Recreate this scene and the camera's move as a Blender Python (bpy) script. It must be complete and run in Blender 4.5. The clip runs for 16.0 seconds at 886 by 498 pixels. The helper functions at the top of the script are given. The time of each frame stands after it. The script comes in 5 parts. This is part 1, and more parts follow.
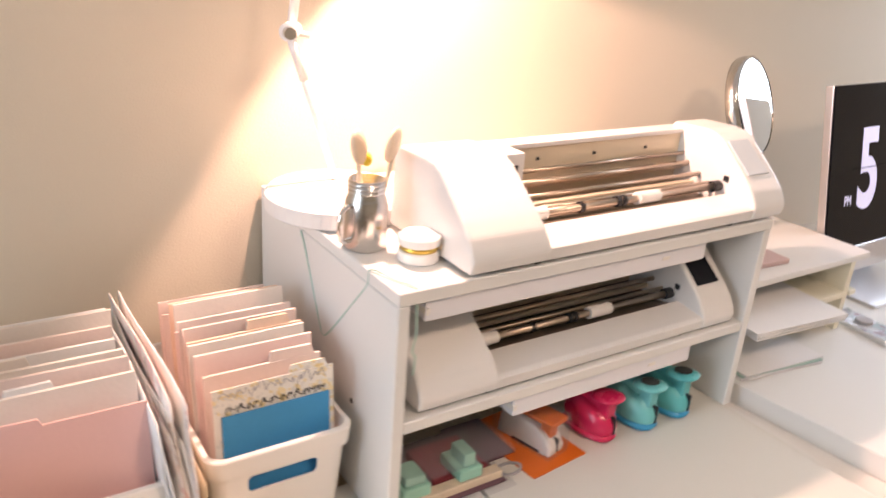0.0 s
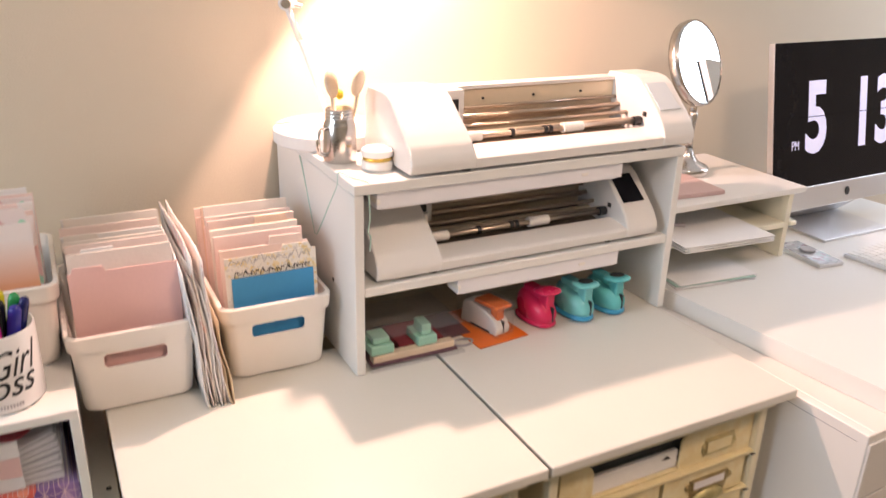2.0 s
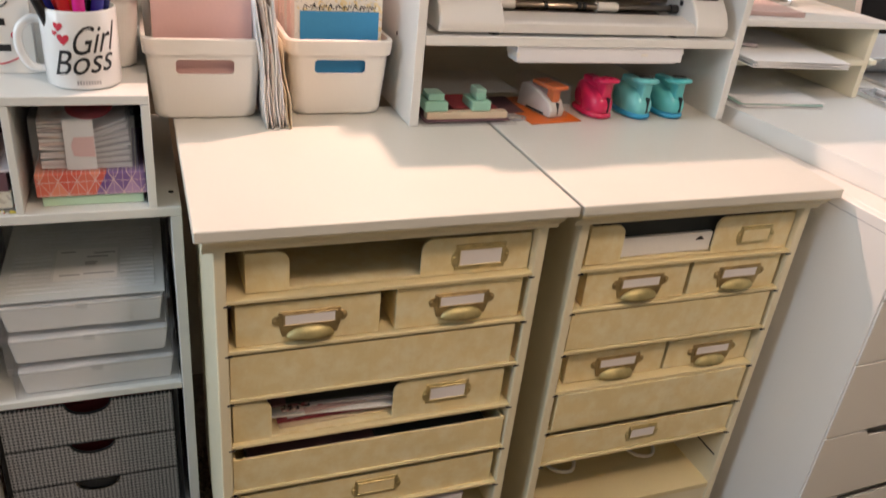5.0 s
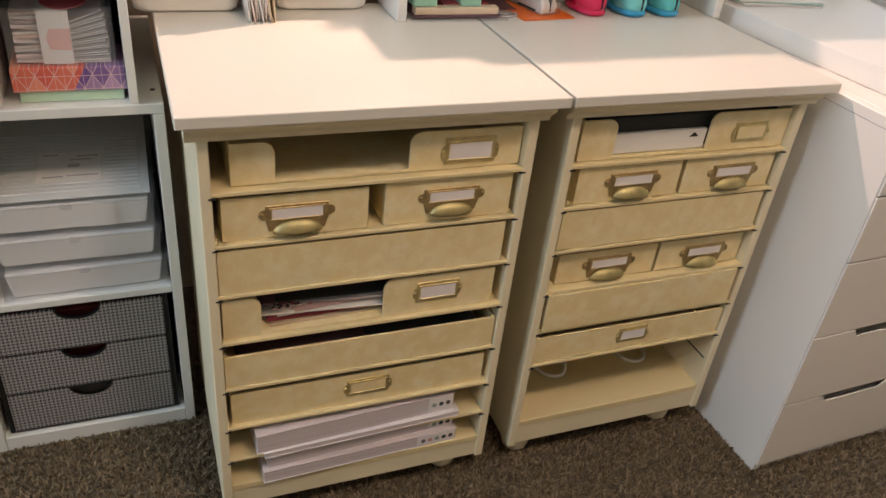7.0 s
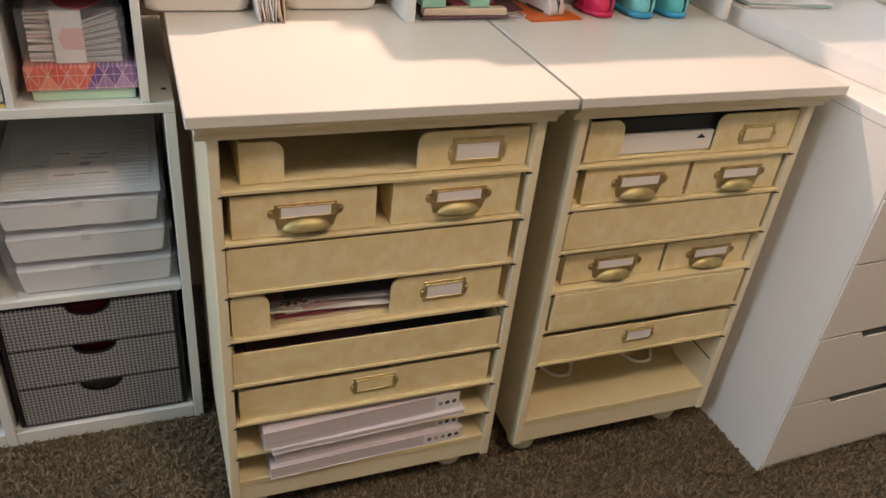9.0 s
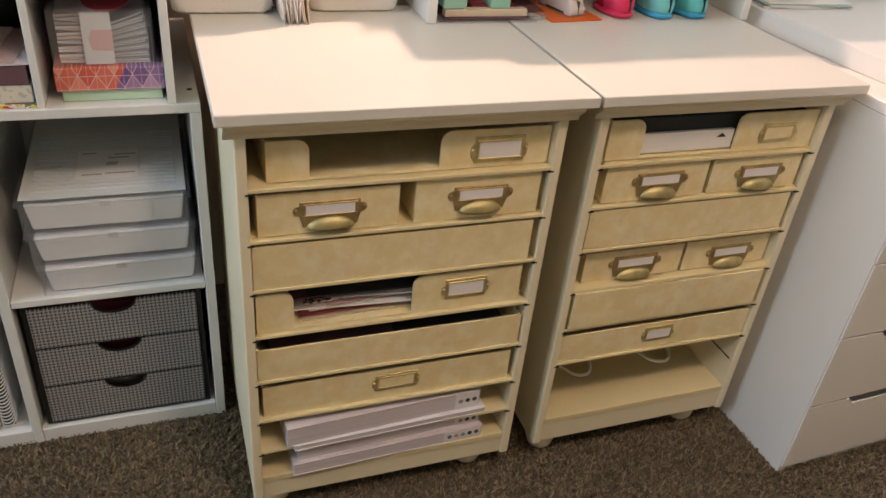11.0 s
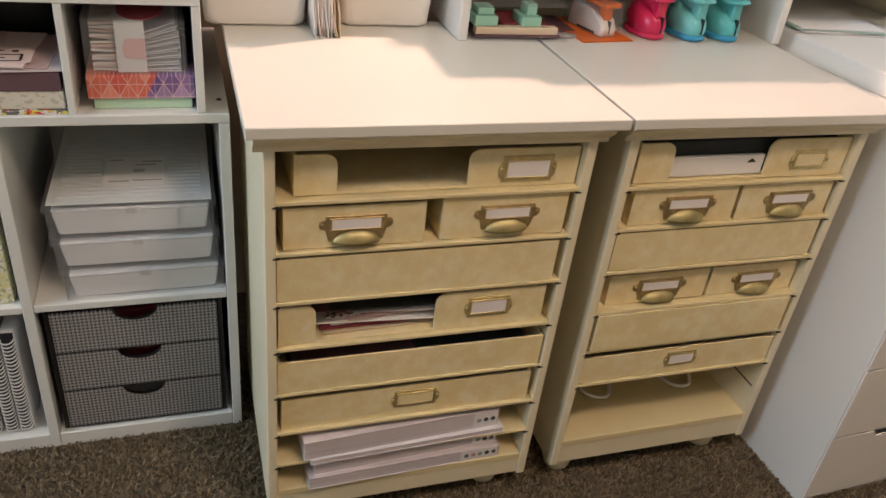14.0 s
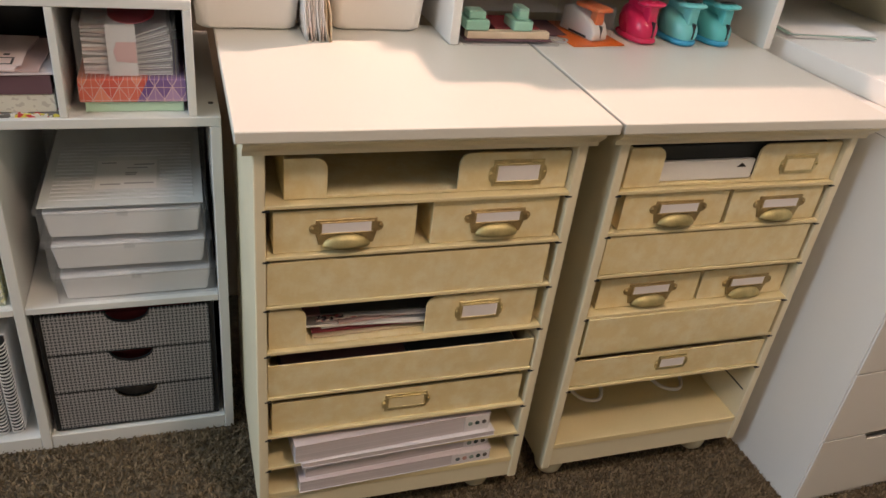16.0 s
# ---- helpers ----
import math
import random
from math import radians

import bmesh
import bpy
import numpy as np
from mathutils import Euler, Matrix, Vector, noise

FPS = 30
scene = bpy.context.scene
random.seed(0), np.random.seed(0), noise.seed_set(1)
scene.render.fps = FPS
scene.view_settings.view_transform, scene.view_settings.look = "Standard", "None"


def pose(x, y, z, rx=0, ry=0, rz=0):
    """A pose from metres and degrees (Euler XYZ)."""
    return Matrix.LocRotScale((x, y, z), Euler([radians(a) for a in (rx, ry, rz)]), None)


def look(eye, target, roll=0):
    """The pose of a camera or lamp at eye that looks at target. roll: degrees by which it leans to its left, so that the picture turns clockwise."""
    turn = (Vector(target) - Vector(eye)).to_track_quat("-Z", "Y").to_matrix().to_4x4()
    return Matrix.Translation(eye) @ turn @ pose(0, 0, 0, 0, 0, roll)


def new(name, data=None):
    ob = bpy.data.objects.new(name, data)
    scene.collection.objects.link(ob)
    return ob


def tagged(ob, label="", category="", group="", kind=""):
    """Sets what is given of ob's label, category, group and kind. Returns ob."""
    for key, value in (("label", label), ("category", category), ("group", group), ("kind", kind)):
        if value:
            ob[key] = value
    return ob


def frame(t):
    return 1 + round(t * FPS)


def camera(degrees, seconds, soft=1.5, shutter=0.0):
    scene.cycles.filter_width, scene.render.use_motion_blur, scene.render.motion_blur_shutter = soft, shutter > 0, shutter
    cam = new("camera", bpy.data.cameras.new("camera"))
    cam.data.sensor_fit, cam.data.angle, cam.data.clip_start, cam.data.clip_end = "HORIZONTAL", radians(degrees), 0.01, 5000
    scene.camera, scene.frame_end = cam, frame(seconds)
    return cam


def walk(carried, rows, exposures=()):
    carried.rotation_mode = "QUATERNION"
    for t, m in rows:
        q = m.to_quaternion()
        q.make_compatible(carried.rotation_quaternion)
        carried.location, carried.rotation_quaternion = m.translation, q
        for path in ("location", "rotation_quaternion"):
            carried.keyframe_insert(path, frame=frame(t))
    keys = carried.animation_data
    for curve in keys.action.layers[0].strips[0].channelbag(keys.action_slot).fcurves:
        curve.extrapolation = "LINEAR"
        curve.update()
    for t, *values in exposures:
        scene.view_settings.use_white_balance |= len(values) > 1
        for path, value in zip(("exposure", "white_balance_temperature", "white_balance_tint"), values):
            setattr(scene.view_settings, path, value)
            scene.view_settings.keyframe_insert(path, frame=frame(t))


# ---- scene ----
cam = camera(58.9, 16.0, shutter=0.5)
PATH = [
    (0, (-0.018, -0.304, 1.368), (1.028, 1.233, 0.629), 4.3),
    (0.3, (0.039, -0.379, 1.384), (1.0, 1.22, 0.663), 6.0),
    (0.5, (0.049, -0.403, 1.357), (0.972, 1.221, 0.642), 6.3),
    (0.7, (0.082, -0.445, 1.374), (0.92, 1.214, 0.635), 5.6),
    (1, (0.065, -0.488, 1.365), (0.975, 1.151, 0.669), 4.7),
    (1.2, (0.033, -0.544, 1.362), (0.911, 1.106, 0.652), 2.2),
    (1.5, (-0.016, -0.588, 1.374), (0.874, 1.05, 0.649), 1.5),
    (1.8, (-0.014, -0.627, 1.363), (0.857, 1.02, 0.635), 0.9),
    (2, (-0.02, -0.674, 1.354), (0.842, 0.973, 0.616), 1.6),
    (2.5, (-0.002, -0.79, 1.318), (0.81, 0.879, 0.573), 1.9),
    (3, (0.019, -0.829, 1.272), (0.755, 0.839, 0.45), 1.9),
    (3.5, (0.026, -0.846, 1.241), (0.674, 0.828, 0.358), 5.1),
    (4, (0.032, -0.85, 1.216), (0.648, 0.808, 0.283), 5.1),
    (4.5, (-0.039, -0.819, 1.163), (0.641, 0.824, 0.247), 6.3),
    (5, (-0.038, -0.818, 1.143), (0.644, 0.812, 0.206), 6.4),
    (5.2, (-0.037, -0.821, 1.125), (0.652, 0.792, 0.163), 6.3),
    (7.5, (-0.03, -0.835, 1.09), (0.647, 0.701, 0.002), 6.6),
    (8, (-0.029, -0.837, 1.091), (0.643, 0.699, 0.0), 6.6),
    (8.5, (-0.029, -0.84, 1.091), (0.638, 0.702, 0.005), 6.1),
    (9, (-0.033, -0.841, 1.094), (0.628, 0.706, 0.012), 6.6),
    (11.5, (-0.05, -0.852, 1.089), (0.574, 0.714, 0.012), 5.8),
    (12, (-0.045, -0.853, 1.084), (0.573, 0.712, 0.003), 5.8),
    (12.5, (-0.054, -0.85, 1.092), (0.549, 0.728, 0.02), 6.7),
    (13, (-0.059, -0.849, 1.091), (0.532, 0.736, 0.025), 6.9),
    (13.5, (-0.057, -0.838, 1.094), (0.542, 0.748, 0.034), 7.1),
    (14, (-0.06, -0.836, 1.093), (0.538, 0.755, 0.039), 7.1),
    (14.5, (-0.054, -0.837, 1.093), (0.546, 0.751, 0.035), 6.9),
    (15, (-0.054, -0.838, 1.093), (0.549, 0.746, 0.031), 7.6),
    (15.5, (-0.054, -0.84, 1.097), (0.546, 0.748, 0.039), 7.4),
    (16, (-0.051, -0.84, 1.097), (0.553, 0.752, 0.049), 7.3),
]
EXPO = [(0, 0.0, 6750, 26), (2.4, 0.02, 6750, 26), (2.8, 0.02, 6700, 25), (3.3, -0.01, 6650, 22.5), (4.0, -0.06, 6600, 20.5), (16, -0.06, 6600, 20.5)]
walk(cam, [(t, look(eye, target, roll)) for t, eye, target, roll in PATH], EXPO)

# ---- world and light ----
world = bpy.data.worlds.new("sky")
scene.world = world
world.use_nodes = True
wn = world.node_tree
sky = wn.nodes.new("ShaderNodeTexSky")
sky.sky_type, sky.sun_disc = "NISHITA", False
sky.sun_elevation, sky.sun_rotation = radians(28), radians(200)
wn.links.new(sky.outputs[0], wn.nodes["Background"].inputs[0])
wn.nodes["Background"].inputs[1].default_value = 0.1


def lamp(name, kind, m, watts, colour, **values):
    data = bpy.data.lights.new(name, kind)
    data.energy, data.color = watts, colour
    ob = new(name, data)
    ob.matrix_world = m
    return ob, data


# daylight entering by the window in the west wall
_, day = lamp("window_daylight", "AREA", look((-2.17, -0.15, 1.5), (0, 0.0, 0.9)), 37, (0.71, 0.91, 1.0))
day.shape, day.size, day.size_y = "RECTANGLE", 1.3, 1.2
# daylight entering by the window in the east wall
_, day2 = lamp("window_daylight_east", "AREA", look((2.97, 0.26, 1.5), (1.2, 0.1, 1.0)), 24, (0.71, 0.88, 1.0))
day2.shape, day2.size, day2.size_y = "RECTANGLE", 0.66, 1.2
# ceiling lamp of the room
_, ceil = lamp("ceiling_lamp_light", "AREA", look((0.6, -1.05, 2.38), (0.6, -1.05, 0)), 20.3, (1.0, 0.79, 0.575))
ceil.shape, ceil.size = "DISK", 0.34
# bulb of the desk lamp
HEAD = Vector((0.460, 0.57, 1.51))
AXIS = Vector((0.36, -0.44, -0.90)).normalized()
_, bulb = lamp("desk_lamp_bulb", "SPOT", look(HEAD, HEAD + AXIS), 38, (1.0, 0.66, 0.49))
bulb.spot_size, bulb.spot_blend, bulb.shadow_soft_size = radians(120), 0.10, 0.016


# ---- materials ----
def mat(name, colour, rough=0.5, metal=0.0, vary=0.06, scale=8.0, bump=0.02, fine=220.0, **more):
    m = bpy.data.materials.new(name)
    m.use_nodes = True
    n, l = m.node_tree.nodes, m.node_tree.links
    b = n["Principled BSDF"]
    b.inputs["Roughness"].default_value, b.inputs["Metallic"].default_value = rough, metal
    co = n.new("ShaderNodeTexCoord")
    big, small = n.new("ShaderNodeTexNoise"), n.new("ShaderNodeTexNoise")
    big.inputs["Scale"].default_value, small.inputs["Scale"].default_value = scale, fine
    big.inputs["Detail"].default_value, small.inputs["Detail"].default_value = 5, 3
    l.new(co.outputs["Object"], big.inputs["Vector"])
    l.new(co.outputs["Object"], small.inputs["Vector"])
    add = n.new("ShaderNodeMath")
    add.operation = "MULTIPLY_ADD"
    l.new(small.outputs[0], add.inputs[0])
    add.inputs[1].default_value = 0.35
    l.new(big.outputs[0], add.inputs[2])
    ramp = n.new("ShaderNodeMapRange")
    ramp.inputs[1].default_value, ramp.inputs[2].default_value = 0.3, 1.05
    ramp.inputs[3].default_value, ramp.inputs[4].default_value = 1 - vary, 1 + vary
    l.new(add.outputs[0], ramp.inputs[0])
    hue = n.new("ShaderNodeHueSaturation")
    hue.inputs["Color"].default_value = (*colour, 1)
    l.new(ramp.outputs[0], hue.inputs["Value"])
    l.new(hue.outputs[0], b.inputs["Base Color"])
    rr = n.new("ShaderNodeMapRange")
    rr.inputs[1].default_value, rr.inputs[2].default_value = 0.15, 0.85
    rr.inputs[3].default_value, rr.inputs[4].default_value = max(0, rough - 0.03), min(1, rough + 0.03)
    l.new(big.outputs[0], rr.inputs[0])
    l.new(rr.outputs[0], b.inputs["Roughness"])
    if bump:
        bp = n.new("ShaderNodeBump")
        bp.inputs["Strength"].default_value, bp.inputs["Distance"].default_value = bump * 8, 0.001
        l.new(small.outputs[0], bp.inputs["Height"])
        l.new(bp.outputs[0], b.inputs["Normal"])
    for key, value in more.items():
        b.inputs[key.replace("_", " ")].default_value = value
    return m


def nodes_of(m):
    return m.node_tree.nodes, m.node_tree.links, m.node_tree.nodes["Principled BSDF"]


def mix_rgb(n, l, fac, a, c):
    x = n.new("ShaderNodeMix")
    x.data_type = "RGBA"
    l.new(fac, x.inputs[0])
    for sock, v in ((x.inputs[6], a), (x.inputs[7], c)):
        if isinstance(v, tuple):
            sock.default_value = (*v, 1)
        else:
            l.new(v, sock)
    return x.outputs[2]


def math_node(n, l, op, a, c=None):
    x = n.new("ShaderNodeMath")
    x.operation = op
    for sock, v in ((x.inputs[0], a), (x.inputs[1], c)):
        if v is None:
            continue
        if isinstance(v, (int, float)):
            sock.default_value = v
        else:
            l.new(v, sock)
    return x.outputs[0]


WALL = mat("wall_paint", (0.66, 0.585, 0.46), 0.75, vary=0.03, scale=1.5, bump=0.05, fine=320)
WHITE = mat("white_laminate", (0.745, 0.745, 0.72), 0.38, vary=0.02, scale=4, bump=0.008, fine=500)
CREAM_TOP = mat("ivory_paint", (0.685, 0.668, 0.61), 0.30, vary=0.03, scale=5, bump=0.012, fine=260)
RACKP = mat("pale_ivory_paint", (0.79, 0.75, 0.60), 0.42, vary=0.04, scale=7, bump=0.02, fine=180)
CREAM = mat("ivory_wood_paint", (0.79, 0.71, 0.51), 0.42, vary=0.05, scale=7, bump=0.02, fine=180)
# inner shelves: a yellower cream, darkened further for the shade inside the cabinets
CREAM_IN = mat("shaded_cream_shelf_paint", (0.74, 0.625, 0.36), 0.45, vary=0.05, scale=7, bump=0.02, fine=180)
CEIL = mat("ceiling_paint", (0.82, 0.81, 0.78), 0.9, vary=0.02, bump=0.05, fine=150)
PLASTIC = mat("white_plastic", (0.82, 0.79, 0.745), 0.42, vary=0.02, scale=6, bump=0.006)
MACHINE = mat("glossy_white_plastic", (0.74, 0.73, 0.71), 0.22, vary=0.015, bump=0.003)
PAPER = mat("white_paper", (0.80, 0.79, 0.78), 0.85, vary=0.04, scale=12, bump=0.02)
DARK = mat("black_plastic", (0.015, 0.015, 0.017), 0.4, vary=0.2)
SHADOWBOX = mat("dark_card_and_shade", (0.03, 0.035, 0.036), 0.7, vary=0.2)
STEEL = mat("brushed_steel", (0.62, 0.60, 0.58), 0.24, 1.0, vary=0.08, scale=20, bump=0.004)
CHROME = mat("chrome", (0.80, 0.79, 0.78), 0.07, 1.0, vary=0.03, bump=0)
MIRROR = mat("mirror_glass", (0.90, 0.91, 0.91), 0.01, 1.0, vary=0.0, bump=0)
BRASS = mat("antique_brass", (0.70, 0.60, 0.34), 0.52, 1.0, vary=0.25, scale=60, bump=0.01, fine=700)
BRASS_DARK = mat("aged_brass", (0.50, 0.39, 0.21), 0.55, 1.0, vary=0.35, scale=70, bump=0.015, fine=600)
BRASS_CUP = mat("worn_polished_brass", (0.58, 0.50, 0.26), 0.56, 1.0, vary=0.35, scale=45, bump=0.006, fine=500)
CARD = mat("label_card", (0.80, 0.76, 0.755), 0.85, vary=0.03)
GREYSLATE = mat("frosted_plastic", (0.68, 0.69, 0.68), 0.35, vary=0.04, scale=14)
ALEX_F = mat("white_lacquer", (0.80, 0.785, 0.765), 0.35, vary=0.02, scale=3, bump=0.004)
BLACK_INK = mat("black_ink", (0.012, 0.012, 0.014), 0.5, vary=0.1, bump=0)
RED_INK = mat("red_ink", (0.62, 0.03, 0.06), 0.5, vary=0.15, bump=0)
PINK_CARD = mat("pink_cardstock", (0.79, 0.50, 0.47), 0.85, vary=0.05, scale=5, bump=0.02)
PINK_PALE = mat("pale_pink_cardstock", (0.83, 0.66, 0.62), 0.85, vary=0.06, scale=5, bump=0.02)
BLUE_CARD = mat("blue_cardstock", (0.04, 0.29, 0.58), 0.75, vary=0.08, scale=9, bump=0.02)
PEACH = mat("peach_cardstock", (0.80, 0.60, 0.47), 0.85, vary=0.08, scale=5, bump=0.02)
ROSE = mat("rose_notebook", (0.56, 0.40, 0.38), 0.35, vary=0.06, bump=0.01)
LILAC = mat("lilac_paper", (0.64, 0.57, 0.59), 0.8, vary=0.04, scale=14, bump=0.02)
LILAC_W = mat("lilac_white_edge", (0.76, 0.73, 0.75), 0.6, vary=0.03)
TEAL = mat("teal_plastic", (0.10, 0.50, 0.52), 0.28, vary=0.03, bump=0.004)
TEAL_LT = mat("light_teal_plastic", (0.16, 0.56, 0.57), 0.28, vary=0.03, bump=0.004)
BLUE_PL = mat("blue_plastic", (0.03, 0.33, 0.58), 0.3, vary=0.04)
CERISE = mat("cerise_plastic", (0.66, 0.025, 0.10), 0.28, vary=0.05)
ORANGE = mat("orange_plastic", (0.72, 0.145, 0.012), 0.35, vary=0.05)
CARDEDGE = mat("mauve_card_edges", (0.44, 0.385, 0.40), 0.8, vary=0.25, scale=60)
MINT = mat("mint_plastic", (0.30, 0.58, 0.46), 0.35, vary=0.04)
MINT_BOX = mat("mint_card", (0.50, 0.70, 0.52), 0.8, vary=0.04)
KRAFT = mat("tan_card", (0.62, 0.50, 0.34), 0.85, vary=0.08)
PLUM = mat("plum_card", (0.14, 0.07, 0.085), 0.7, vary=0.12)
WINE = mat("wine_card", (0.24, 0.035, 0.045), 0.7, vary=0.15)
GREYC = mat("grey_card", (0.42, 0.41, 0.43), 0.8, vary=0.15, scale=30)
WOOD = mat("pale_wood", (0.70, 0.57, 0.42), 0.55, vary=0.12, scale=18, bump=0.03)
ALU = mat("silver_aluminium", (0.72, 0.72, 0.73), 0.36, 0.85, vary=0.02, bump=0.003)
SCREEN = mat("dark_screen_glass", (0.008, 0.008, 0.011), 0.08, vary=0.1, bump=0, Specular_IOR_Level=0.16)
SCREEN_LT = mat("pale_touch_screen", (0.56, 0.62, 0.66), 0.15, vary=0.03, bump=0)
BRONZE = mat("bronzed_steel", (0.56, 0.47, 0.38), 0.32, 1.0, vary=0.1, scale=30, bump=0.004)
TWINE = mat("mint_twine", (0.42, 0.60, 0.53), 0.9, vary=0.1, fine=900)
RUBBER = mat("white_rubber", (0.74, 0.72, 0.69), 0.6, vary=0.05)
GOLD = mat("gold_band", (0.75, 0.52, 0.12), 0.25, 1.0, vary=0.08)
TROUGH = mat("machine_trough", (0.15, 0.12, 0.09), 0.35, 0.3, vary=0.1)
BACKPL = mat("machine_back_plate", (0.68, 0.60, 0.46), 0.35, 0.15, vary=0.06)

CLEAR = bpy.data.materials.new("clear_plastic")
CLEAR.use_nodes = True
n, l, b = nodes_of(CLEAR)
b.inputs["Base Color"].default_value = (0.7, 0.7, 0.71, 1)
b.inputs["Roughness"].default_value = 0.08
b.inputs["IOR"].default_value = 1.35
tr = n.new("ShaderNodeBsdfTransparent")
tr.inputs[0].default_value = (0.98, 0.98, 0.985, 1)
ms = n.new("ShaderNodeMixShader")
ms.inputs[0].default_value = 0.075
l.new(tr.outputs[0], ms.inputs[1])
l.new(b.outputs[0], ms.inputs[2])
l.new(ms.outputs[0], n["Material Output"].inputs[0])

GLASS = bpy.data.materials.new("window_glass")
GLASS.use_nodes = True
_, _, b = nodes_of(GLASS)
b.inputs["Transmission Weight"].default_value, b.inputs["Roughness"].default_value, b.inputs["IOR"].default_value = 1, 0.0, 1.45

GLOW = bpy.data.materials.new("lit_digits")
GLOW.use_nodes = True
_, _, b = nodes_of(GLOW)
b.inputs["Base Color"].default_value = (0.6, 0.6, 0.68, 1)
b.inputs["Emission Color"].default_value, b.inputs["Emission Strength"].default_value = (0.66, 0.66, 0.95, 1), 0.5

BULB = bpy.data.materials.new("glowing_bulb")
BULB.use_nodes = True
_, _, b = nodes_of(BULB)
b.inputs["Emission Color"].default_value, b.inputs["Emission Strength"].default_value = (1.0, 0.8, 0.55, 1), 6.0

# page edges: fine level lines
PAGES = mat("page_edges", (0.60, 0.54, 0.56), 0.85, vary=0.03)
n, l, b = nodes_of(PAGES)
pm, pn = n.new("ShaderNodeMapping"), n.new("ShaderNodeTexNoise")
pm.inputs["Scale"].default_value = (3, 3, 900)
pn.inputs["Scale"].default_value, pn.inputs["Detail"].default_value = 1.0, 3
l.new(n["Texture Coordinate"].outputs["Object"], pm.inputs[0])
l.new(pm.outputs[0], pn.inputs["Vector"])
l.new(mix_rgb(n, l, pn.outputs[0], (0.42, 0.37, 0.39), (0.78, 0.72, 0.74)), n["Hue/Saturation/Value"].inputs["Color"])

# mottled yellow parchment paper on the drawers, with soft blotches
SLEEVE_TOP = mat("translucent_grey_ridge", (0.68, 0.69, 0.70), 0.4, vary=0.1, scale=18, bump=0.01)
PARCH = mat("mottled_parchment", (0.73, 0.61, 0.34), 0.6, vary=0.06, scale=24, bump=0.015, fine=400)
n, l, b = nodes_of(PARCH)
co = n["Texture Coordinate"]
blot = n.new("ShaderNodeTexNoise")
blot.inputs["Scale"].default_value, blot.inputs["Detail"].default_value, blot.inputs["Roughness"].default_value = 38, 6, 0.62
l.new(co.outputs["Object"], blot.inputs["Vector"])
rmp = n.new("ShaderNodeMapRange")
rmp.inputs[1].default_value, rmp.inputs[2].default_value = 0.42, 0.66
l.new(blot.outputs[0], rmp.inputs[0])
l.new(mix_rgb(n, l, rmp.outputs[0], (0.78, 0.640, 0.345), (0.84, 0.745, 0.49)), n["Hue/Saturation/Value"].inputs["Color"])

# woven grey pattern of the drawer box: pale dashes on dark grey
WEAVE = mat("grey_dash_pattern", (0.3, 0.3, 0.3), 0.75, vary=0.05)
n, l, b = nodes_of(WEAVE)
co = n["Texture Coordinate"]
sep = n.new("ShaderNodeSeparateXYZ")
l.new(co.outputs["Object"], sep.inputs[0])
cells = [math_node(n, l, "DIVIDE", sep.outputs[k], 0.0064) for k in (0, 2)]
parity = math_node(n, l, "FLOORED_MODULO", math_node(n, l, "ADD", math_node(n, l, "FLOOR", cells[0]), math_node(n, l, "FLOOR", cells[1])), 2.0)
dx_, dz_ = [math_node(n, l, "SUBTRACT", math_node(n, l, "FRACT", k), 0.5) for k in cells]


def oval(a, c):
    parts = [math_node(n, l, "POWER", math_node(n, l, "ABSOLUTE", math_node(n, l, "DIVIDE", d, r)), 2.0) for d, r in ((dx_, a), (dz_, c))]
    return math_node(n, l, "LESS_THAN", math_node(n, l, "ADD", *parts), 1.0)


lying, standing = oval(0.50, 0.25), oval(0.25, 0.50)
hole = math_node(n, l, "ADD", math_node(n, l, "MULTIPLY", lying, parity), math_node(n, l, "MULTIPLY", standing, math_node(n, l, "SUBTRACT", 1.0, parity)))
l.new(mix_rgb(n, l, hole, (0.33, 0.315, 0.31), (0.06, 0.06, 0.066)), n["Hue/Saturation/Value"].inputs["Color"])

# triangle pattern of the gift box lid: orange on one end, purple on the other, with fine white lines
TRI = mat("triangle_print", (0.5, 0.2, 0.2), 0.6, vary=0.05)
n, l, b = nodes_of(TRI)
co = n["Texture Coordinate"]
sep = n.new("ShaderNodeSeparateXYZ")
l.new(co.outputs["Object"], sep.inputs[0])
X, Z = sep.outputs[0], sep.outputs[2]
P = 0.024
u = math_node(n, l, "DIVIDE", math_node(n, l, "ADD", X, math_node(n, l, "MULTIPLY", Z, 0.6)), P)
v = math_node(n, l, "DIVIDE", math_node(n, l, "SUBTRACT", X, math_node(n, l, "MULTIPLY", Z, 0.6)), P)
w = math_node(n, l, "DIVIDE", X, P / 2)
h = math_node(n, l, "DIVIDE", Z, P * 0.8)
line = None
for q in (u, v, w, h):
    d = math_node(n, l, "ABSOLUTE", math_node(n, l, "SUBTRACT", math_node(n, l, "FRACT", q), 0.5))
    e = math_node(n, l, "GREATER_THAN", d, 0.478)
    line = e if line is None else math_node(n, l, "MAXIMUM", line, e)
comb = n.new("ShaderNodeCombineXYZ")
l.new(math_node(n, l, "FLOOR", u), comb.inputs[0])
l.new(math_node(n, l, "FLOOR", v), comb.inputs[1])
wn_ = n.new("ShaderNodeTexWhiteNoise")
l.new(comb.outputs[0], wn_.inputs["Vector"])
side = math_node(n, l, "GREATER_THAN", math_node(n, l, "ADD", X, math_node(n, l, "MULTIPLY", Z, -0.5)), -0.010)
warm = mix_rgb(n, l, wn_.outputs[0], (0.68, 0.105, 0.07), (0.80, 0.29, 0.19))
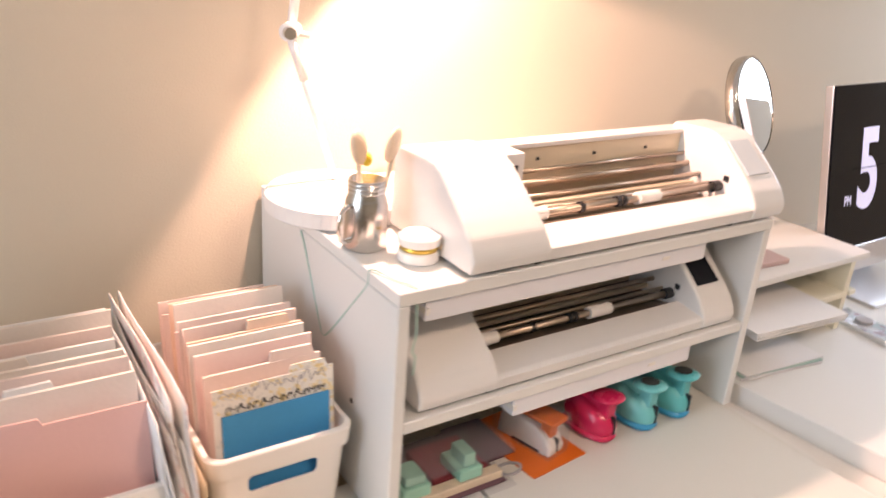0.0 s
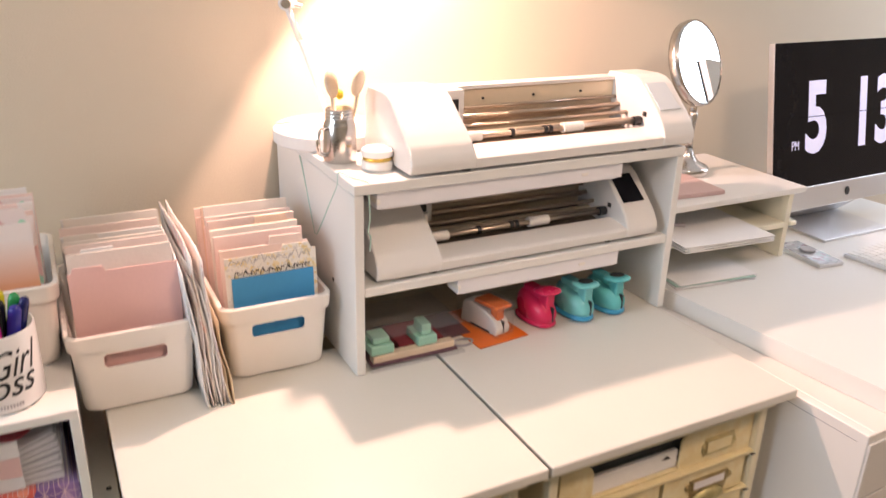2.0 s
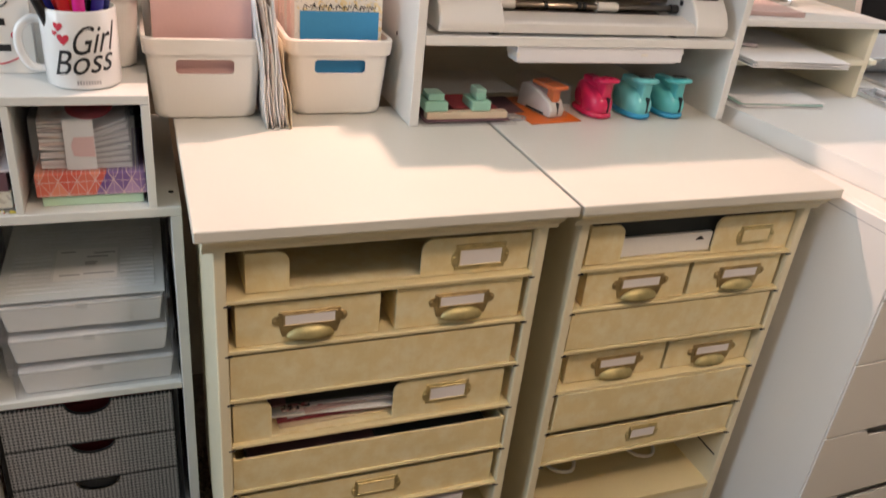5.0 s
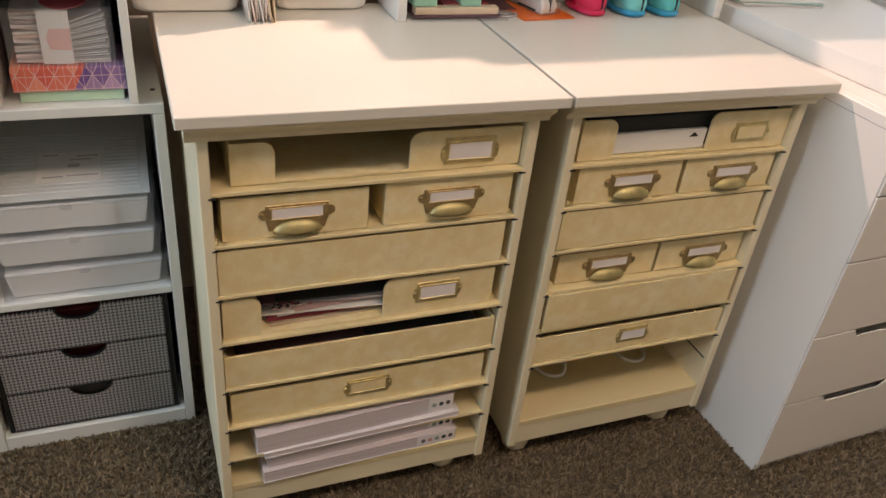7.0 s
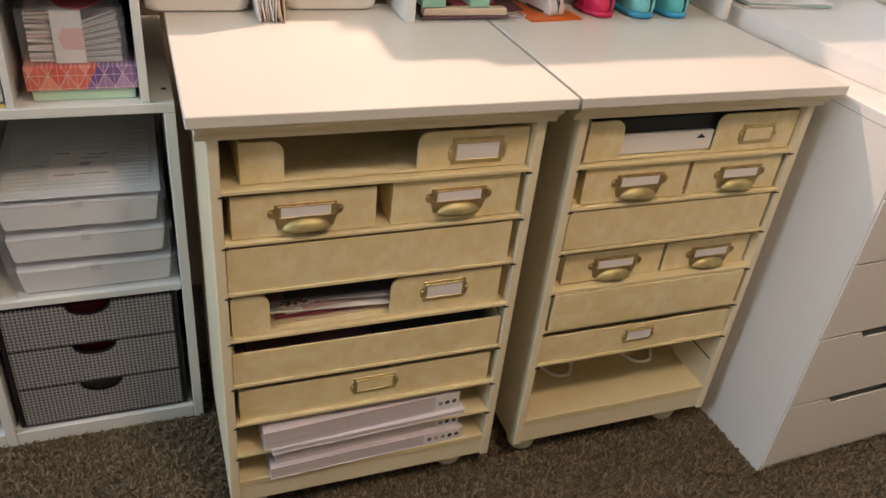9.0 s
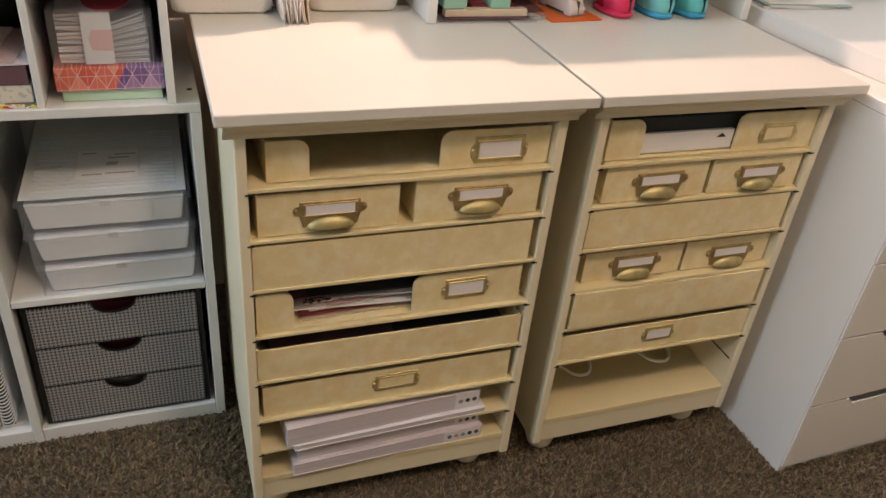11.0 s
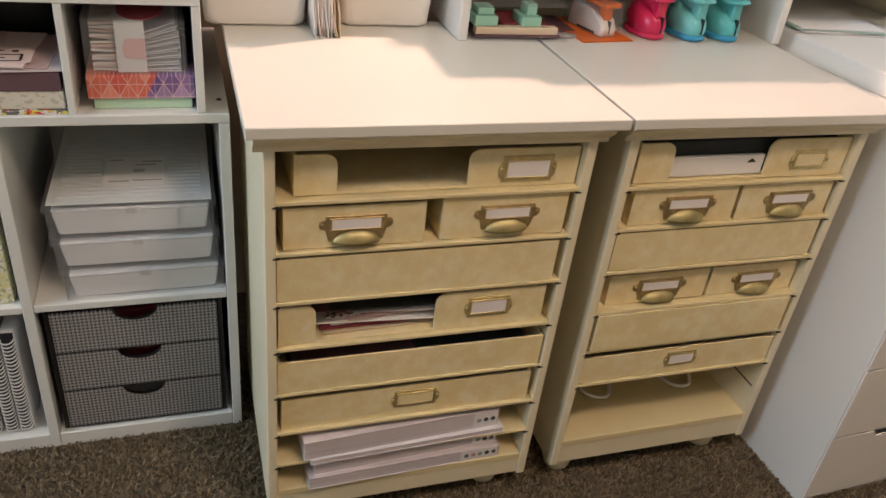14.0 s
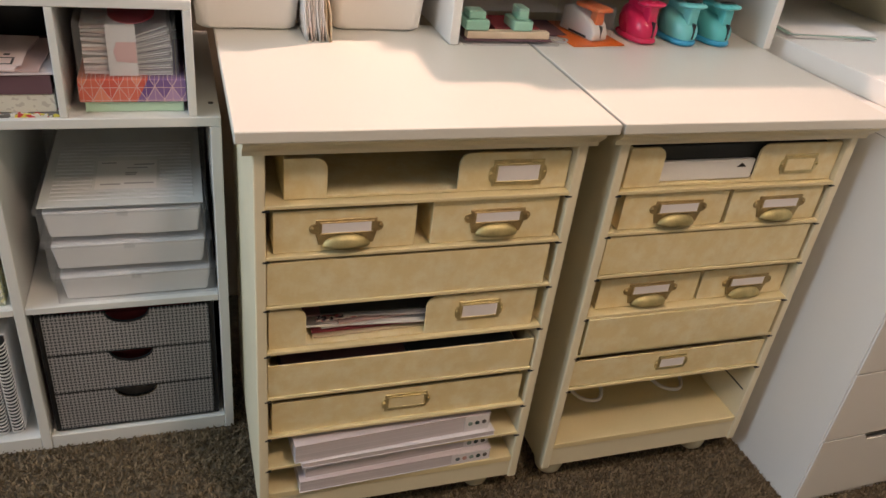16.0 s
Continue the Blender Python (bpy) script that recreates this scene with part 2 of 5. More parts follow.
cool = mix_rgb(n, l, wn_.outputs[0], (0.15, 0.07, 0.25), (0.48, 0.30, 0.46))
base = mix_rgb(n, l, side, warm, cool)
l.new(mix_rgb(n, l, line, base, (0.74, 0.52, 0.50)), n["Hue/Saturation/Value"].inputs["Color"])


def speckle(name, base_c, spots, scale, cut, rough=0.8):
    m = mat(name, base_c, rough, vary=0.04)
    n, l, b = nodes_of(m)
    last = base_c
    for i, c in enumerate(spots):
        t = n.new("ShaderNodeTexNoise")
        t.inputs["Scale"].default_value, t.inputs["Detail"].default_value = scale * (1 + 0.23 * i), 1.5
        mp = n.new("ShaderNodeMapping")
        mp.inputs["Location"].default_value = (3.1 * i, 1.7 * i, 0.4 * i)
        l.new(n["Texture Coordinate"].outputs["Object"], mp.inputs[0])
        l.new(mp.outputs[0], t.inputs["Vector"])
        g = math_node(n, l, "GREATER_THAN", t.outputs[0], cut)
        last = mix_rgb(n, l, g, last, c)
    l.new(last, n["Hue/Saturation/Value"].inputs["Color"])
    return m


CREAMF = mat("cream_file_paper", (0.77, 0.715, 0.66), 0.85, vary=0.07, scale=14, bump=0.03)
BLUSHF = mat("blush_file_paper", (0.80, 0.66, 0.61), 0.85, vary=0.07, scale=14, bump=0.03)
FLORAL = speckle("gold_floral_paper", (0.80, 0.77, 0.71), [(0.74, 0.60, 0.32), (0.80, 0.68, 0.42), (0.68, 0.66, 0.62)], 95, 0.60)
SCRAPS = speckle("printed_scrap_paper", (0.78, 0.73, 0.72), [(0.70, 0.55, 0.55), (0.58, 0.54, 0.55), (0.77, 0.64, 0.58)], 45, 0.60)
YELLOWP = speckle("yellow_print_paper", (0.72, 0.68, 0.36), [(0.78, 0.75, 0.62), (0.42, 0.43, 0.32)], 110, 0.58)
MAGS = speckle("magazine_cover", (0.42, 0.12, 0.14), [(0.72, 0.66, 0.60), (0.06, 0.05, 0.07), (0.5, 0.42, 0.40)], 120, 0.54)
PINKLINES = speckle("pale_striped_paper", (0.80, 0.74, 0.70), [(0.80, 0.58, 0.54), (0.62, 0.55, 0.52)], 30, 0.58)
GEO = speckle("cream_geo_print", (0.70, 0.66, 0.56), [(0.55, 0.50, 0.42)], 120, 0.60)

# carpet: brown and tan loops, colour by tuft
CARPET = mat("carpet_backing", (0.16, 0.125, 0.085), 0.95, vary=0.5, scale=90, bump=0.3, fine=600)
PILE = bpy.data.materials.new("carpet_pile")
PILE.use_nodes = True
n, l, b = nodes_of(PILE)
b.inputs["Roughness"].default_value = 0.95
geo = n.new("ShaderNodeNewGeometry")
cr = n.new("ShaderNodeValToRGB")
cr.color_ramp.elements[0].color, cr.color_ramp.elements[1].color = (0.085, 0.060, 0.034, 1), (0.31, 0.235, 0.147, 1)
el = cr.color_ramp.elements.new(0.5)
el.color = (0.175, 0.128, 0.075, 1)
l.new(geo.outputs["Random Per Island"], cr.inputs[0])
l.new(cr.outputs[0], b.inputs["Base Color"])


# ---- builders ----
ORIGIN = {}


def thing(name, at, label, category, group="", turn=0.0, kind=""):
    """An Empty at the base of a thing; its parts are built in world places before the turn."""
    ob = new(name)
    ob.empty_display_size = 0.02
    ob.matrix_basis = pose(*at, 0, 0, turn)
    ORIGIN[ob.name] = Vector(at)
    return tagged(ob, label, category, group, kind)


def link(name, bm, material, origin, smooth):
    bmesh.ops.recalc_face_normals(bm, faces=bm.faces)
    bmesh.ops.translate(bm, verts=bm.verts, vec=-origin)
    me = bpy.data.meshes.new(name)
    bm.to_mesh(me)
    bm.free()
    me.materials.append(material)
    if smooth:
        for f in me.polygons:
            f.use_smooth = True
    ob = new(name, me)
    return ob


def part(name, bm, material, parent, label="", smooth=False):
    o = ORIGIN[parent.name]
    ob = link(name, bm, material, o, smooth)
    ORIGIN[ob.name] = o
    ob.parent = parent
    return tagged(ob, label)


def single(name, bm, material, at, label, category, group="", kind="", turn=0.0, smooth=False):
    ob = link(name, bm, material, Vector(at), smooth)
    ob.matrix_basis = pose(*at, 0, 0, turn)
    ORIGIN[ob.name] = Vector(at)
    return tagged(ob, label, category, group, kind)


def box(x0, x1, y0, y1, z0, z1, bevel=0.0, seg=2, bm=None):
    own = bmesh.new()
    bmesh.ops.create_cube(own, size=1)
    for v in own.verts:
        v.co = ((x0 + x1) / 2 + v.co.x * (x1 - x0), (y0 + y1) / 2 + v.co.y * (y1 - y0), (z0 + z1) / 2 + v.co.z * (z1 - z0))
    if bevel:
        bmesh.ops.bevel(own, geom=list(own.edges), offset=bevel, segments=seg, affect="EDGES", profile=0.7)
    return joined(bm, own)


def joined(bm, own):
    if bm is None:
        return own
    me = bpy.data.meshes.new("tmp")
    own.to_mesh(me)
    own.free()
    bm.from_mesh(me)
    bpy.data.meshes.remove(me)
    return bm


def prism(points, axis, a, c, bevel=0.0, seg=2, bm=None):
    """A polygon of (u, v) pulled along an axis from a to c. x: (y, z), y: (x, z), z: (x, y)."""
    own = bmesh.new()
    at = {"x": lambda p, w: (w, p[0], p[1]), "y": lambda p, w: (p[0], w, p[1]), "z": lambda p, w: (p[0], p[1], w)}[axis]
    lo = [own.verts.new(at(p, a)) for p in points]
    hi = [own.verts.new(at(p, c)) for p in points]
    own.faces.new(lo)
    own.faces.new(hi[::-1])
    for i in range(len(points)):
        j = (i + 1) % len(points)
        own.faces.new((lo[i], lo[j], hi[j], hi[i]))
    bmesh.ops.recalc_face_normals(own, faces=own.faces)
    if bevel:
        bmesh.ops.bevel(own, geom=list(own.edges), offset=bevel, segments=seg, affect="EDGES", profile=0.7, clamp_overlap=True)
    return joined(bm, own)


def lathe(profile, centre, seg=32, bm=None, top=True, bottom=True):
    """A turned shape: profile of (radius, z) round an upright line."""
    own = bmesh.new()
    rings = []
    for r, z in profile:
        rings.append([own.verts.new((centre[0] + r * math.cos(2 * math.pi * i / seg), centre[1] + r * math.sin(2 * math.pi * i / seg), centre[2] + z)) for i in range(seg)])
    for a, c in zip(rings, rings[1:]):
        for i in range(seg):
            j = (i + 1) % seg
            own.faces.new((a[i], a[j], c[j], c[i]))
    if bottom:
        own.faces.new(rings[0][::-1])
    if top:
        own.faces.new(rings[-1])
    return joined(bm, own)


def rod(p, q, r, seg=12, r2=None, bm=None):
    p, q = Vector(p), Vector(q)
    own = bmesh.new()
    bmesh.ops.create_cone(own, cap_ends=True, segments=seg, radius1=r, radius2=r if r2 is None else r2, depth=(q - p).length)
    bmesh.ops.transform(own, matrix=Matrix.Translation((p + q) / 2) @ (q - p).to_track_quat("Z", "Y").to_matrix().to_4x4(), verts=own.verts)
    return joined(bm, own)


def tube(points, r, seg=8, bm=None, steps=6):
    """A round cord through points, smoothed."""
    pts = [Vector(p) for p in points]
    line = []
    for i in range(len(pts) - 1):
        p0, p1, p2, p3 = pts[max(i - 1, 0)], pts[i], pts[i + 1], pts[min(i + 2, len(pts) - 1)]
        for k in range(steps):
            t = k / steps
            line.append(0.5 * (2 * p1 + (p2 - p0) * t + (2 * p0 - 5 * p1 + 4 * p2 - p3) * t * t + (3 * p1 - p0 - 3 * p2 + p3) * t ** 3))
    line.append(pts[-1])
    own = bmesh.new()
    rings = []
    for i, p in enumerate(line):
        d = (line[min(i + 1, len(line) - 1)] - line[max(i - 1, 0)]).normalized()
        a = d.orthogonal().normalized() if i == 0 else (a - d * a.dot(d)).normalized()
        c = d.cross(a)
        rings.append([own.verts.new(p + r * (a * math.cos(2 * math.pi * k / seg) + c * math.sin(2 * math.pi * k / seg))) for k in range(seg)])
    for u, w in zip(rings, rings[1:]):
        for k in range(seg):
            j = (k + 1) % seg
            own.faces.new((u[k], u[j], w[j], w[k]))
    own.faces.new(rings[0][::-1])
    own.faces.new(rings[-1])
    return joined(bm, own)


def blob(centre, sizes, seg=24, rings=14, power=1.0, floor=None):
    """A rounded lump; power under 1 makes it boxier."""
    bm = bmesh.new()
    bmesh.ops.create_uvsphere(bm, u_segments=seg, v_segments=rings, radius=1)
    for v in bm.verts:
        c = [math.copysign(abs(k) ** power, k) for k in v.co]
        v.co = [centre[i] + sizes[i] * c[i] for i in range(3)]
        if floor is not None:
            v.co.z = max(v.co.z, floor)
    return bm


def letters(text, size, depth=0.0006, squeeze=1.0, fat=0.0):
    """A bmesh of lettering in the xz plane, standing on z = 0, its middle at x = 0."""
    cu = bpy.data.curves.new("letters", "FONT")
    cu.body, cu.size, cu.extrude, cu.align_x, cu.offset = text, size, depth, "CENTER", fat
    cu.resolution_u = 4
    ob = new("letters", cu)
    me = bpy.data.meshes.new_from_object(ob.evaluated_get(bpy.context.evaluated_depsgraph_get()))
    bm = bmesh.new()
    bm.from_mesh(me)
    bpy.data.objects.remove(ob)
    bpy.data.curves.remove(cu)
    bpy.data.meshes.remove(me)
    for v in bm.verts:
        v.co = (v.co.x * squeeze, -v.co.z, v.co.y)
    return bm


def moved(bm, m):
    bmesh.ops.transform(bm, matrix=m, verts=bm.verts)
    return bm


# ---- structure ----
WY = 0.712
def setting(name, bm, material, label, category):
    return single(name, bm, material, (0, 0, 0), label, category, kind="structure")


setting("floor", box(-2.3, 3.1, -3.1, WY + 0.1, -0.11, -0.014), CARPET, "brown and tan cut pile carpet", "carpet")
setting("ceiling", box(-2.3, 3.1, -3.1, WY + 0.1, 2.44, 2.54), CEIL, "plain white painted ceiling", "ceiling")
setting("wall_north", box(-2.3, 3.1, WY, WY + 0.1, -0.014, 2.44), WALL, "beige painted wall lit by a desk lamp", "wall")
setting("wall_south", box(-2.3, 3.1, -3.2, -3.1, -0.014, 2.44), WALL, "beige painted wall", "wall")
WZ0, WZ1 = 0.85, 2.15
for name, x0, x1, W0, W1, s in (("west", -2.4, -2.3, -0.85, 0.55, 1), ("east", 3.1, 3.2, -0.10, 0.62, -1)):
    ww = box(x0, x1, -3.2, W0, -0.014, 2.44)
    box(x0, x1, W1, WY + 0.1, -0.014, 2.44, bm=ww)
    box(x0, x1, W0, W1, -0.014, WZ0, bm=ww)
    box(x0, x1, W0, W1, WZ1, 2.44, bm=ww)
    setting("wall_" + name, ww, WALL, "beige painted wall with a window", "wall")
    xm = (x0 + x1) / 2
    win = thing("window_1" if s > 0 else "window_2", (xm, (W0 + W1) / 2, WZ0), "white framed window in a beige wall", "window", kind="structure")
    fr = box(xm - 0.03, xm + 0.03, W0, W0 + 0.06, WZ0, WZ1, 0.004)
    box(xm - 0.03, xm + 0.03, W1 - 0.06, W1, WZ0, WZ1, 0.004, bm=fr)
    box(xm - 0.03, xm + 0.03, W0 + 0.06, W1 - 0.06, WZ0, WZ0 + 0.06, 0.004, bm=fr)
    box(xm - 0.03, xm + 0.03, W0 + 0.06, W1 - 0.06, WZ1 - 0.06, WZ1, 0.004, bm=fr)
    part("window_frame", fr, WHITE, win)
    xs = sorted((xm + s * 0.03, xm + s * 0.13))
    part("window_sill", box(xs[0], xs[1], W0 - 0.04, W1 + 0.04, WZ0 - 0.025, WZ0, 0.004), WHITE, win)
    pane = part("pane", box(xm - 0.002, xm + 0.002, W0 + 0.06, W1 - 0.06, WZ0 + 0.06, WZ1 - 0.06), GLASS, win)
    pane.visible_shadow = False
clamp = thing("ceiling_lamp", (0.6, -1.05, 2.44), "round white ceiling lamp, lit", "lamp")
part("mount", lathe([(0.19, 0.0), (0.19, -0.03)], (0.6, -1.05, 2.44)), WHITE, clamp)
part("diffuser", lathe([(0.175, -0.03), (0.17, -0.045), (0.12, -0.054)], (0.6, -1.05, 2.44)), BULB, clamp)


# ---- craft cabinets ----
def label_holder(drawer, x, z, y, pull, card=True, w=0.094, tall=1.0):
    """A brass label plate with ears and screws, on the front at y; with a cup pull under it where pull is set."""
    k = w / 0.094
    h = (0.0115 if pull else 0.0190) * k * tall
    ear = 0.62 if pull else 0.40
    mid = (0.0385 if pull else 0.0365) * k
    iw, ih = (0.80, 0.60) if pull else (0.82, 0.60)
    ring = [(-mid, h), (-mid, h * 0.55), (-mid - 0.006 * k * ear, h * 0.48), (-mid - 0.0115 * k * ear, h * 0.30), (-mid - 0.0135 * k * ear, -h * 0.10), (-mid - 0.0105 * k * ear, -h * 0.50), (-mid - 0.005 * k * ear, -h * 0.66), (-mid, -h * 0.70)]
    low = -h - (0.0125 * k if pull else 0)
    ring += [(-mid, low), (mid, low)] if not pull else [(-mid + 0.002, -h * 1.3), (-mid + 0.0045, low), (mid - 0.0045, low), (mid - 0.002, -h * 1.3)]
    ring += [(-p, q) for p, q in reversed(ring[:8])]
    plate = part("label_holder", prism([(x + p, z + q) for p, q in ring], "y", y - 0.0022, y, 0.0006, 1), BRASS_DARK if pull else BRASS, drawer, "antique brass label holder")
    rim = box(x - mid * (iw + 0.08), x + mid * (iw + 0.08), y - 0.0040, y - 0.0022, z + h * ih, z + h * (ih + 0.17), 0.0006, 1)
    box(x - mid * (iw + 0.08), x + mid * (iw + 0.08), y - 0.0040, y - 0.0022, z - h * (ih + 0.15), z - h * (ih - 0.03), 0.0006, 1, bm=rim)
    box(x - mid * (iw + 0.09), x - mid * iw, y - 0.0042, y - 0.0022, z - h * ih, z + h * (ih + 0.16), 0.0006, 1, bm=rim)
    box(x + mid * iw, x + mid * (iw + 0.09), y - 0.0042, y - 0.0022, z - h * ih, z + h * (ih + 0.16), 0.0006, 1, bm=rim)
    for s in (-1, 1):
        own = lathe([(0.0027, 0), (0.0023, 0.0016), (0.0008, 0.0022)], (0, 0, 0), 10)
        joined(rim, moved(own, Matrix.Translation((x + s * (mid + (0.0045 if pull else 0.0022) * k), y - 0.0022, z)) @ Matrix.Rotation(radians(90), 4, "X")))
    part("holder_rim", rim, BRASS_DARK if pull else BRASS, drawer)
    inset = box(x - mid * iw, x + mid * iw, y - 0.0034, y - 0.0023, z - h * ih, z + h * ih)
    part("label_card" if card else "card_slot", inset, CARD if card else PARCH, drawer, "blank white label card" if card else "")
    if pull:
        own = bmesh.new()
        a, c, d = 0.0288 * k, 0.0150 * k, 0.0095 * k
        rows, cols = 7, 16
        grid = []
        for i in range(rows + 1):
            th = math.pi / 2 * i / rows
            grid.append([own.verts.new((x - a * math.cos(math.pi * j / cols) * math.cos(th) ** 0.9, y - 0.003 - d * math.sin(math.pi * j / cols) * math.cos(th) ** 0.9, z - 0.0255 * k + c * math.sin(th))) for j in range(cols + 1)])
        for i in range(rows):
            for j in range(cols):
                own.faces.new((grid[i][j], grid[i][j + 1], grid[i + 1][j + 1], grid[i + 1][j]))
        bmesh.ops.remove_doubles(own, verts=own.verts, dist=0.0002)
        cup = part("cup_pull", own, BRASS_CUP, drawer, "aged brass cup pull", smooth=True)
        s = cup.modifiers.new("thick", "SOLIDIFY")
        s.thickness, s.offset = 0.0016, 1


def drawer_box(cab, x0, x1, yf, z0, z1, name="drawer", depth=0.33, wings=None, label=""):
    """A parchment covered drawer: front, sides, back and bottom. wings: (end of the left wing, start of the right wing) of a cut-away front."""
    t = 0.004
    if wings:
        a, c = wings
        r = 0.016
        arc = [(a - r + r * math.sin(k), z1 - r + r * math.cos(k)) for k in (0, 0.4, 0.8, 1.2, math.pi / 2)]
        arc2 = [(c + r - r * math.sin(k), z1 - r + r * math.cos(k)) for k in (math.pi / 2, 1.2, 0.8, 0.4, 0)]
        pts = [(x0, z0), (x0, z1)] + arc + [(a, z0 + 0.004), (c, z0 + 0.004)] + arc2 + [(x1, z1), (x1, z0)]
        bm = prism(pts, "y", yf, yf + t, 0.0006, 1)
    else:
        bm = box(x0, x1, yf, yf + t, z0, z1, 0.0009, 2)
    d = part(name, bm, PARCH, cab, label)
    part("drawer_side", box(x0, x0 + t, yf + t, yf + depth, z0, z1), PARCH, d)
    part("drawer_side", box(x1 - t, x1, yf + t, yf + depth, z0, z1), PARCH, d)
    part("drawer_back", box(x0 + t, x1 - t, yf + depth - t, yf + depth, z0, z1), PARCH, d)
    part("drawer_bottom", box(x0 + t, x1 - t, yf + t, yf + depth - t, z0, z0 + 0.003), PARCH, d)
    return d


def cabinet(tx0, tx1, bx0, bx1, levels, base_z, bottom, label):
    cab = thing("craft_cabinet", ((tx0 + tx1) / 2, 0.3, 0), label, "cabinet", "craft cabinets")
    yb = 0.40
    part("tabletop", box(tx0, tx1, 0.0, yb + 0.02, 0.7045, 0.72, 0.003, 3), CREAM_TOP, cab, "smooth ivory painted tabletop")
    cove = [(0.008, 0.7042), (0.008, 0.6985), (0.012, 0.694), (0.018, 0.689), (0.023, 0.685), (0.025, 0.678), (0.05, 0.678), (0.05, 0.7042)]
    mould = prism(cove, "x", bx0 - 0.012, bx1 + 0.012)
    part("moulding", mould, CREAM, cab)
    side = [(0.013, 0.7042), (0.013, 0.6985), (0.007, 0.690), (0.0, 0.680), (-0.006, 0.680), (-0.006, 0.7042)]
    part("side_moulding", prism([(bx0 - u, z) for u, z in side], "y", 0.05, yb), CREAM, cab)
    part("side_moulding", prism([(bx1 + u, z) for u, z in side], "y", 0.05, yb), CREAM, cab)
    t = 0.015
    part("side_panel", box(bx0, bx0 + t, 0.026, yb, bottom, 0.699, 0.004, 3), CREAM, cab)
    part("side_panel", box(bx1 - t, bx1, 0.026, yb, bottom, 0.699, 0.004, 3), CREAM, cab)
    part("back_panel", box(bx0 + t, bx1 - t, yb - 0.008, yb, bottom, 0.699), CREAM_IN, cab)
    for z in levels:
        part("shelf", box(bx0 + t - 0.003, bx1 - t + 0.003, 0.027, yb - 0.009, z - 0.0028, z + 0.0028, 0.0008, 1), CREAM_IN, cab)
        for x in (bx0 + t, bx1 - t):
            part("groove", box(x - 0.0045, x + 0.0045, 0.0252, 0.032, z - 0.0050, z - 0.0029), DARK, cab)
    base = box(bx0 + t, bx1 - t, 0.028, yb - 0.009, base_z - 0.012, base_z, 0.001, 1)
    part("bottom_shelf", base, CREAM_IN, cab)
    part("plinth", box(bx0 + t, bx1 - t, 0.030, 0.046, bottom + 0.002, base_z - 0.0125, 0.002, 2), CREAM, cab)
    for x in (bx0 + 0.040, bx1 - 0.060):
        for y in (0.072, yb - 0.05):
            part("foot", lathe([(0.018, -0.012), (0.024, -0.004), (0.027, 0.008), (0.024, 0.022), (0.019, bottom + 0.004)], (x, y, 0), 20), CREAM, cab, smooth=True)
    return cab


A_LEVELS = [0.604, 0.528, 0.449, 0.369, 0.284, 0.206, 0.139]
cab_a = cabinet(0.0, 0.497, 0.022, 0.470, A_LEVELS, 0.082, 0.031, "ivory craft cabinet with parchment drawers and brass label holders")
d = drawer_box(cab_a, 0.061, 0.453, 0.040, 0.608, 0.665, "paper_tray", wings=(0.116, 0.292))
label_holder(d, 0.377, 0.635, 0.040, False, w=0.096)
d = drawer_box(cab_a, 0.047, 0.237, 0.034, 0.532, 0.594, "small_drawer")
label_holder(d, 0.142, 0.568, 0.034, True, w=0.1)
d = drawer_box(cab_a, 0.260, 0.446, 0.034, 0.532, 0.598, "small_drawer")
label_holder(d, 0.355, 0.571, 0.034, True, w=0.099)
drawer_box(cab_a, 0.038, 0.444, 0.030, 0.452, 0.520, "wide_drawer")
d = drawer_box(cab_a, 0.040, 0.441, 0.034, 0.372, 0.438, "paper_tray", wings=(0.092, 0.267))
label_holder(d, 0.350, 0.410, 0.034, False, w=0.086)
drawer_box(cab_a, 0.038, 0.452, 0.030, 0.286, 0.343, "wide_drawer")
d = drawer_box(cab_a, 0.044, 0.446, 0.034, 0.208, 0.268, "wide_drawer")
label_holder(d, 0.251, 0.243, 0.034, False, card=False, w=0.088, tall=0.90)

B_LEVELS = [0.600, 0.530, 0.453, 0.376, 0.297, 0.224]
cab_b = cabinet(0.502, 0.958, 0.520, 0.934, B_LEVELS, 0.094, 0.036, "ivory craft cabinet with an open bottom shelf and brass pulls")
d = drawer_box(cab_b, 0.545, 0.917, 0.036, 0.604, 0.667, "paper_tray", wings=(0.604, 0.768))
label_holder(d, 0.846, 0.633, 0.036, False, card=False, w=0.080)
d = drawer_box(cab_b, 0.553, 0.734, 0.034, 0.534, 0.593, "small_drawer")
label_holder(d, 0.649, 0.568, 0.034, True, w=0.1)
d = drawer_box(cab_b, 0.742, 0.912, 0.034, 0.534, 0.593, "small_drawer")
label_holder(d, 0.835, 0.567, 0.034, True, w=0.099)
drawer_box(cab_b, 0.538, 0.912, 0.030, 0.457, 0.524, "wide_drawer")
d = drawer_box(cab_b, 0.556, 0.740, 0.043, 0.380, 0.436, "small_drawer")
label_holder(d, 0.650, 0.412, 0.043, True, w=0.1)
d = drawer_box(cab_b, 0.746, 0.915, 0.043, 0.380, 0.436, "small_drawer")
label_holder(d, 0.838, 0.410, 0.043, True, w=0.099)
drawer_box(cab_b, 0.540, 0.910, 0.024, 0.301, 0.3725, "wide_drawer")
d = drawer_box(cab_b, 0.537, 0.917, 0.031, 0.228, 0.281, "wide_drawer")
label_holder(d, 0.728, 0.258, 0.031, False, w=0.074)

for x in (0.535, 0.9188):
    part("shelf_groove", box(x, x + 0.0002, 0.036, 0.30, 0.155, 0.1585), DARK, cab_b)

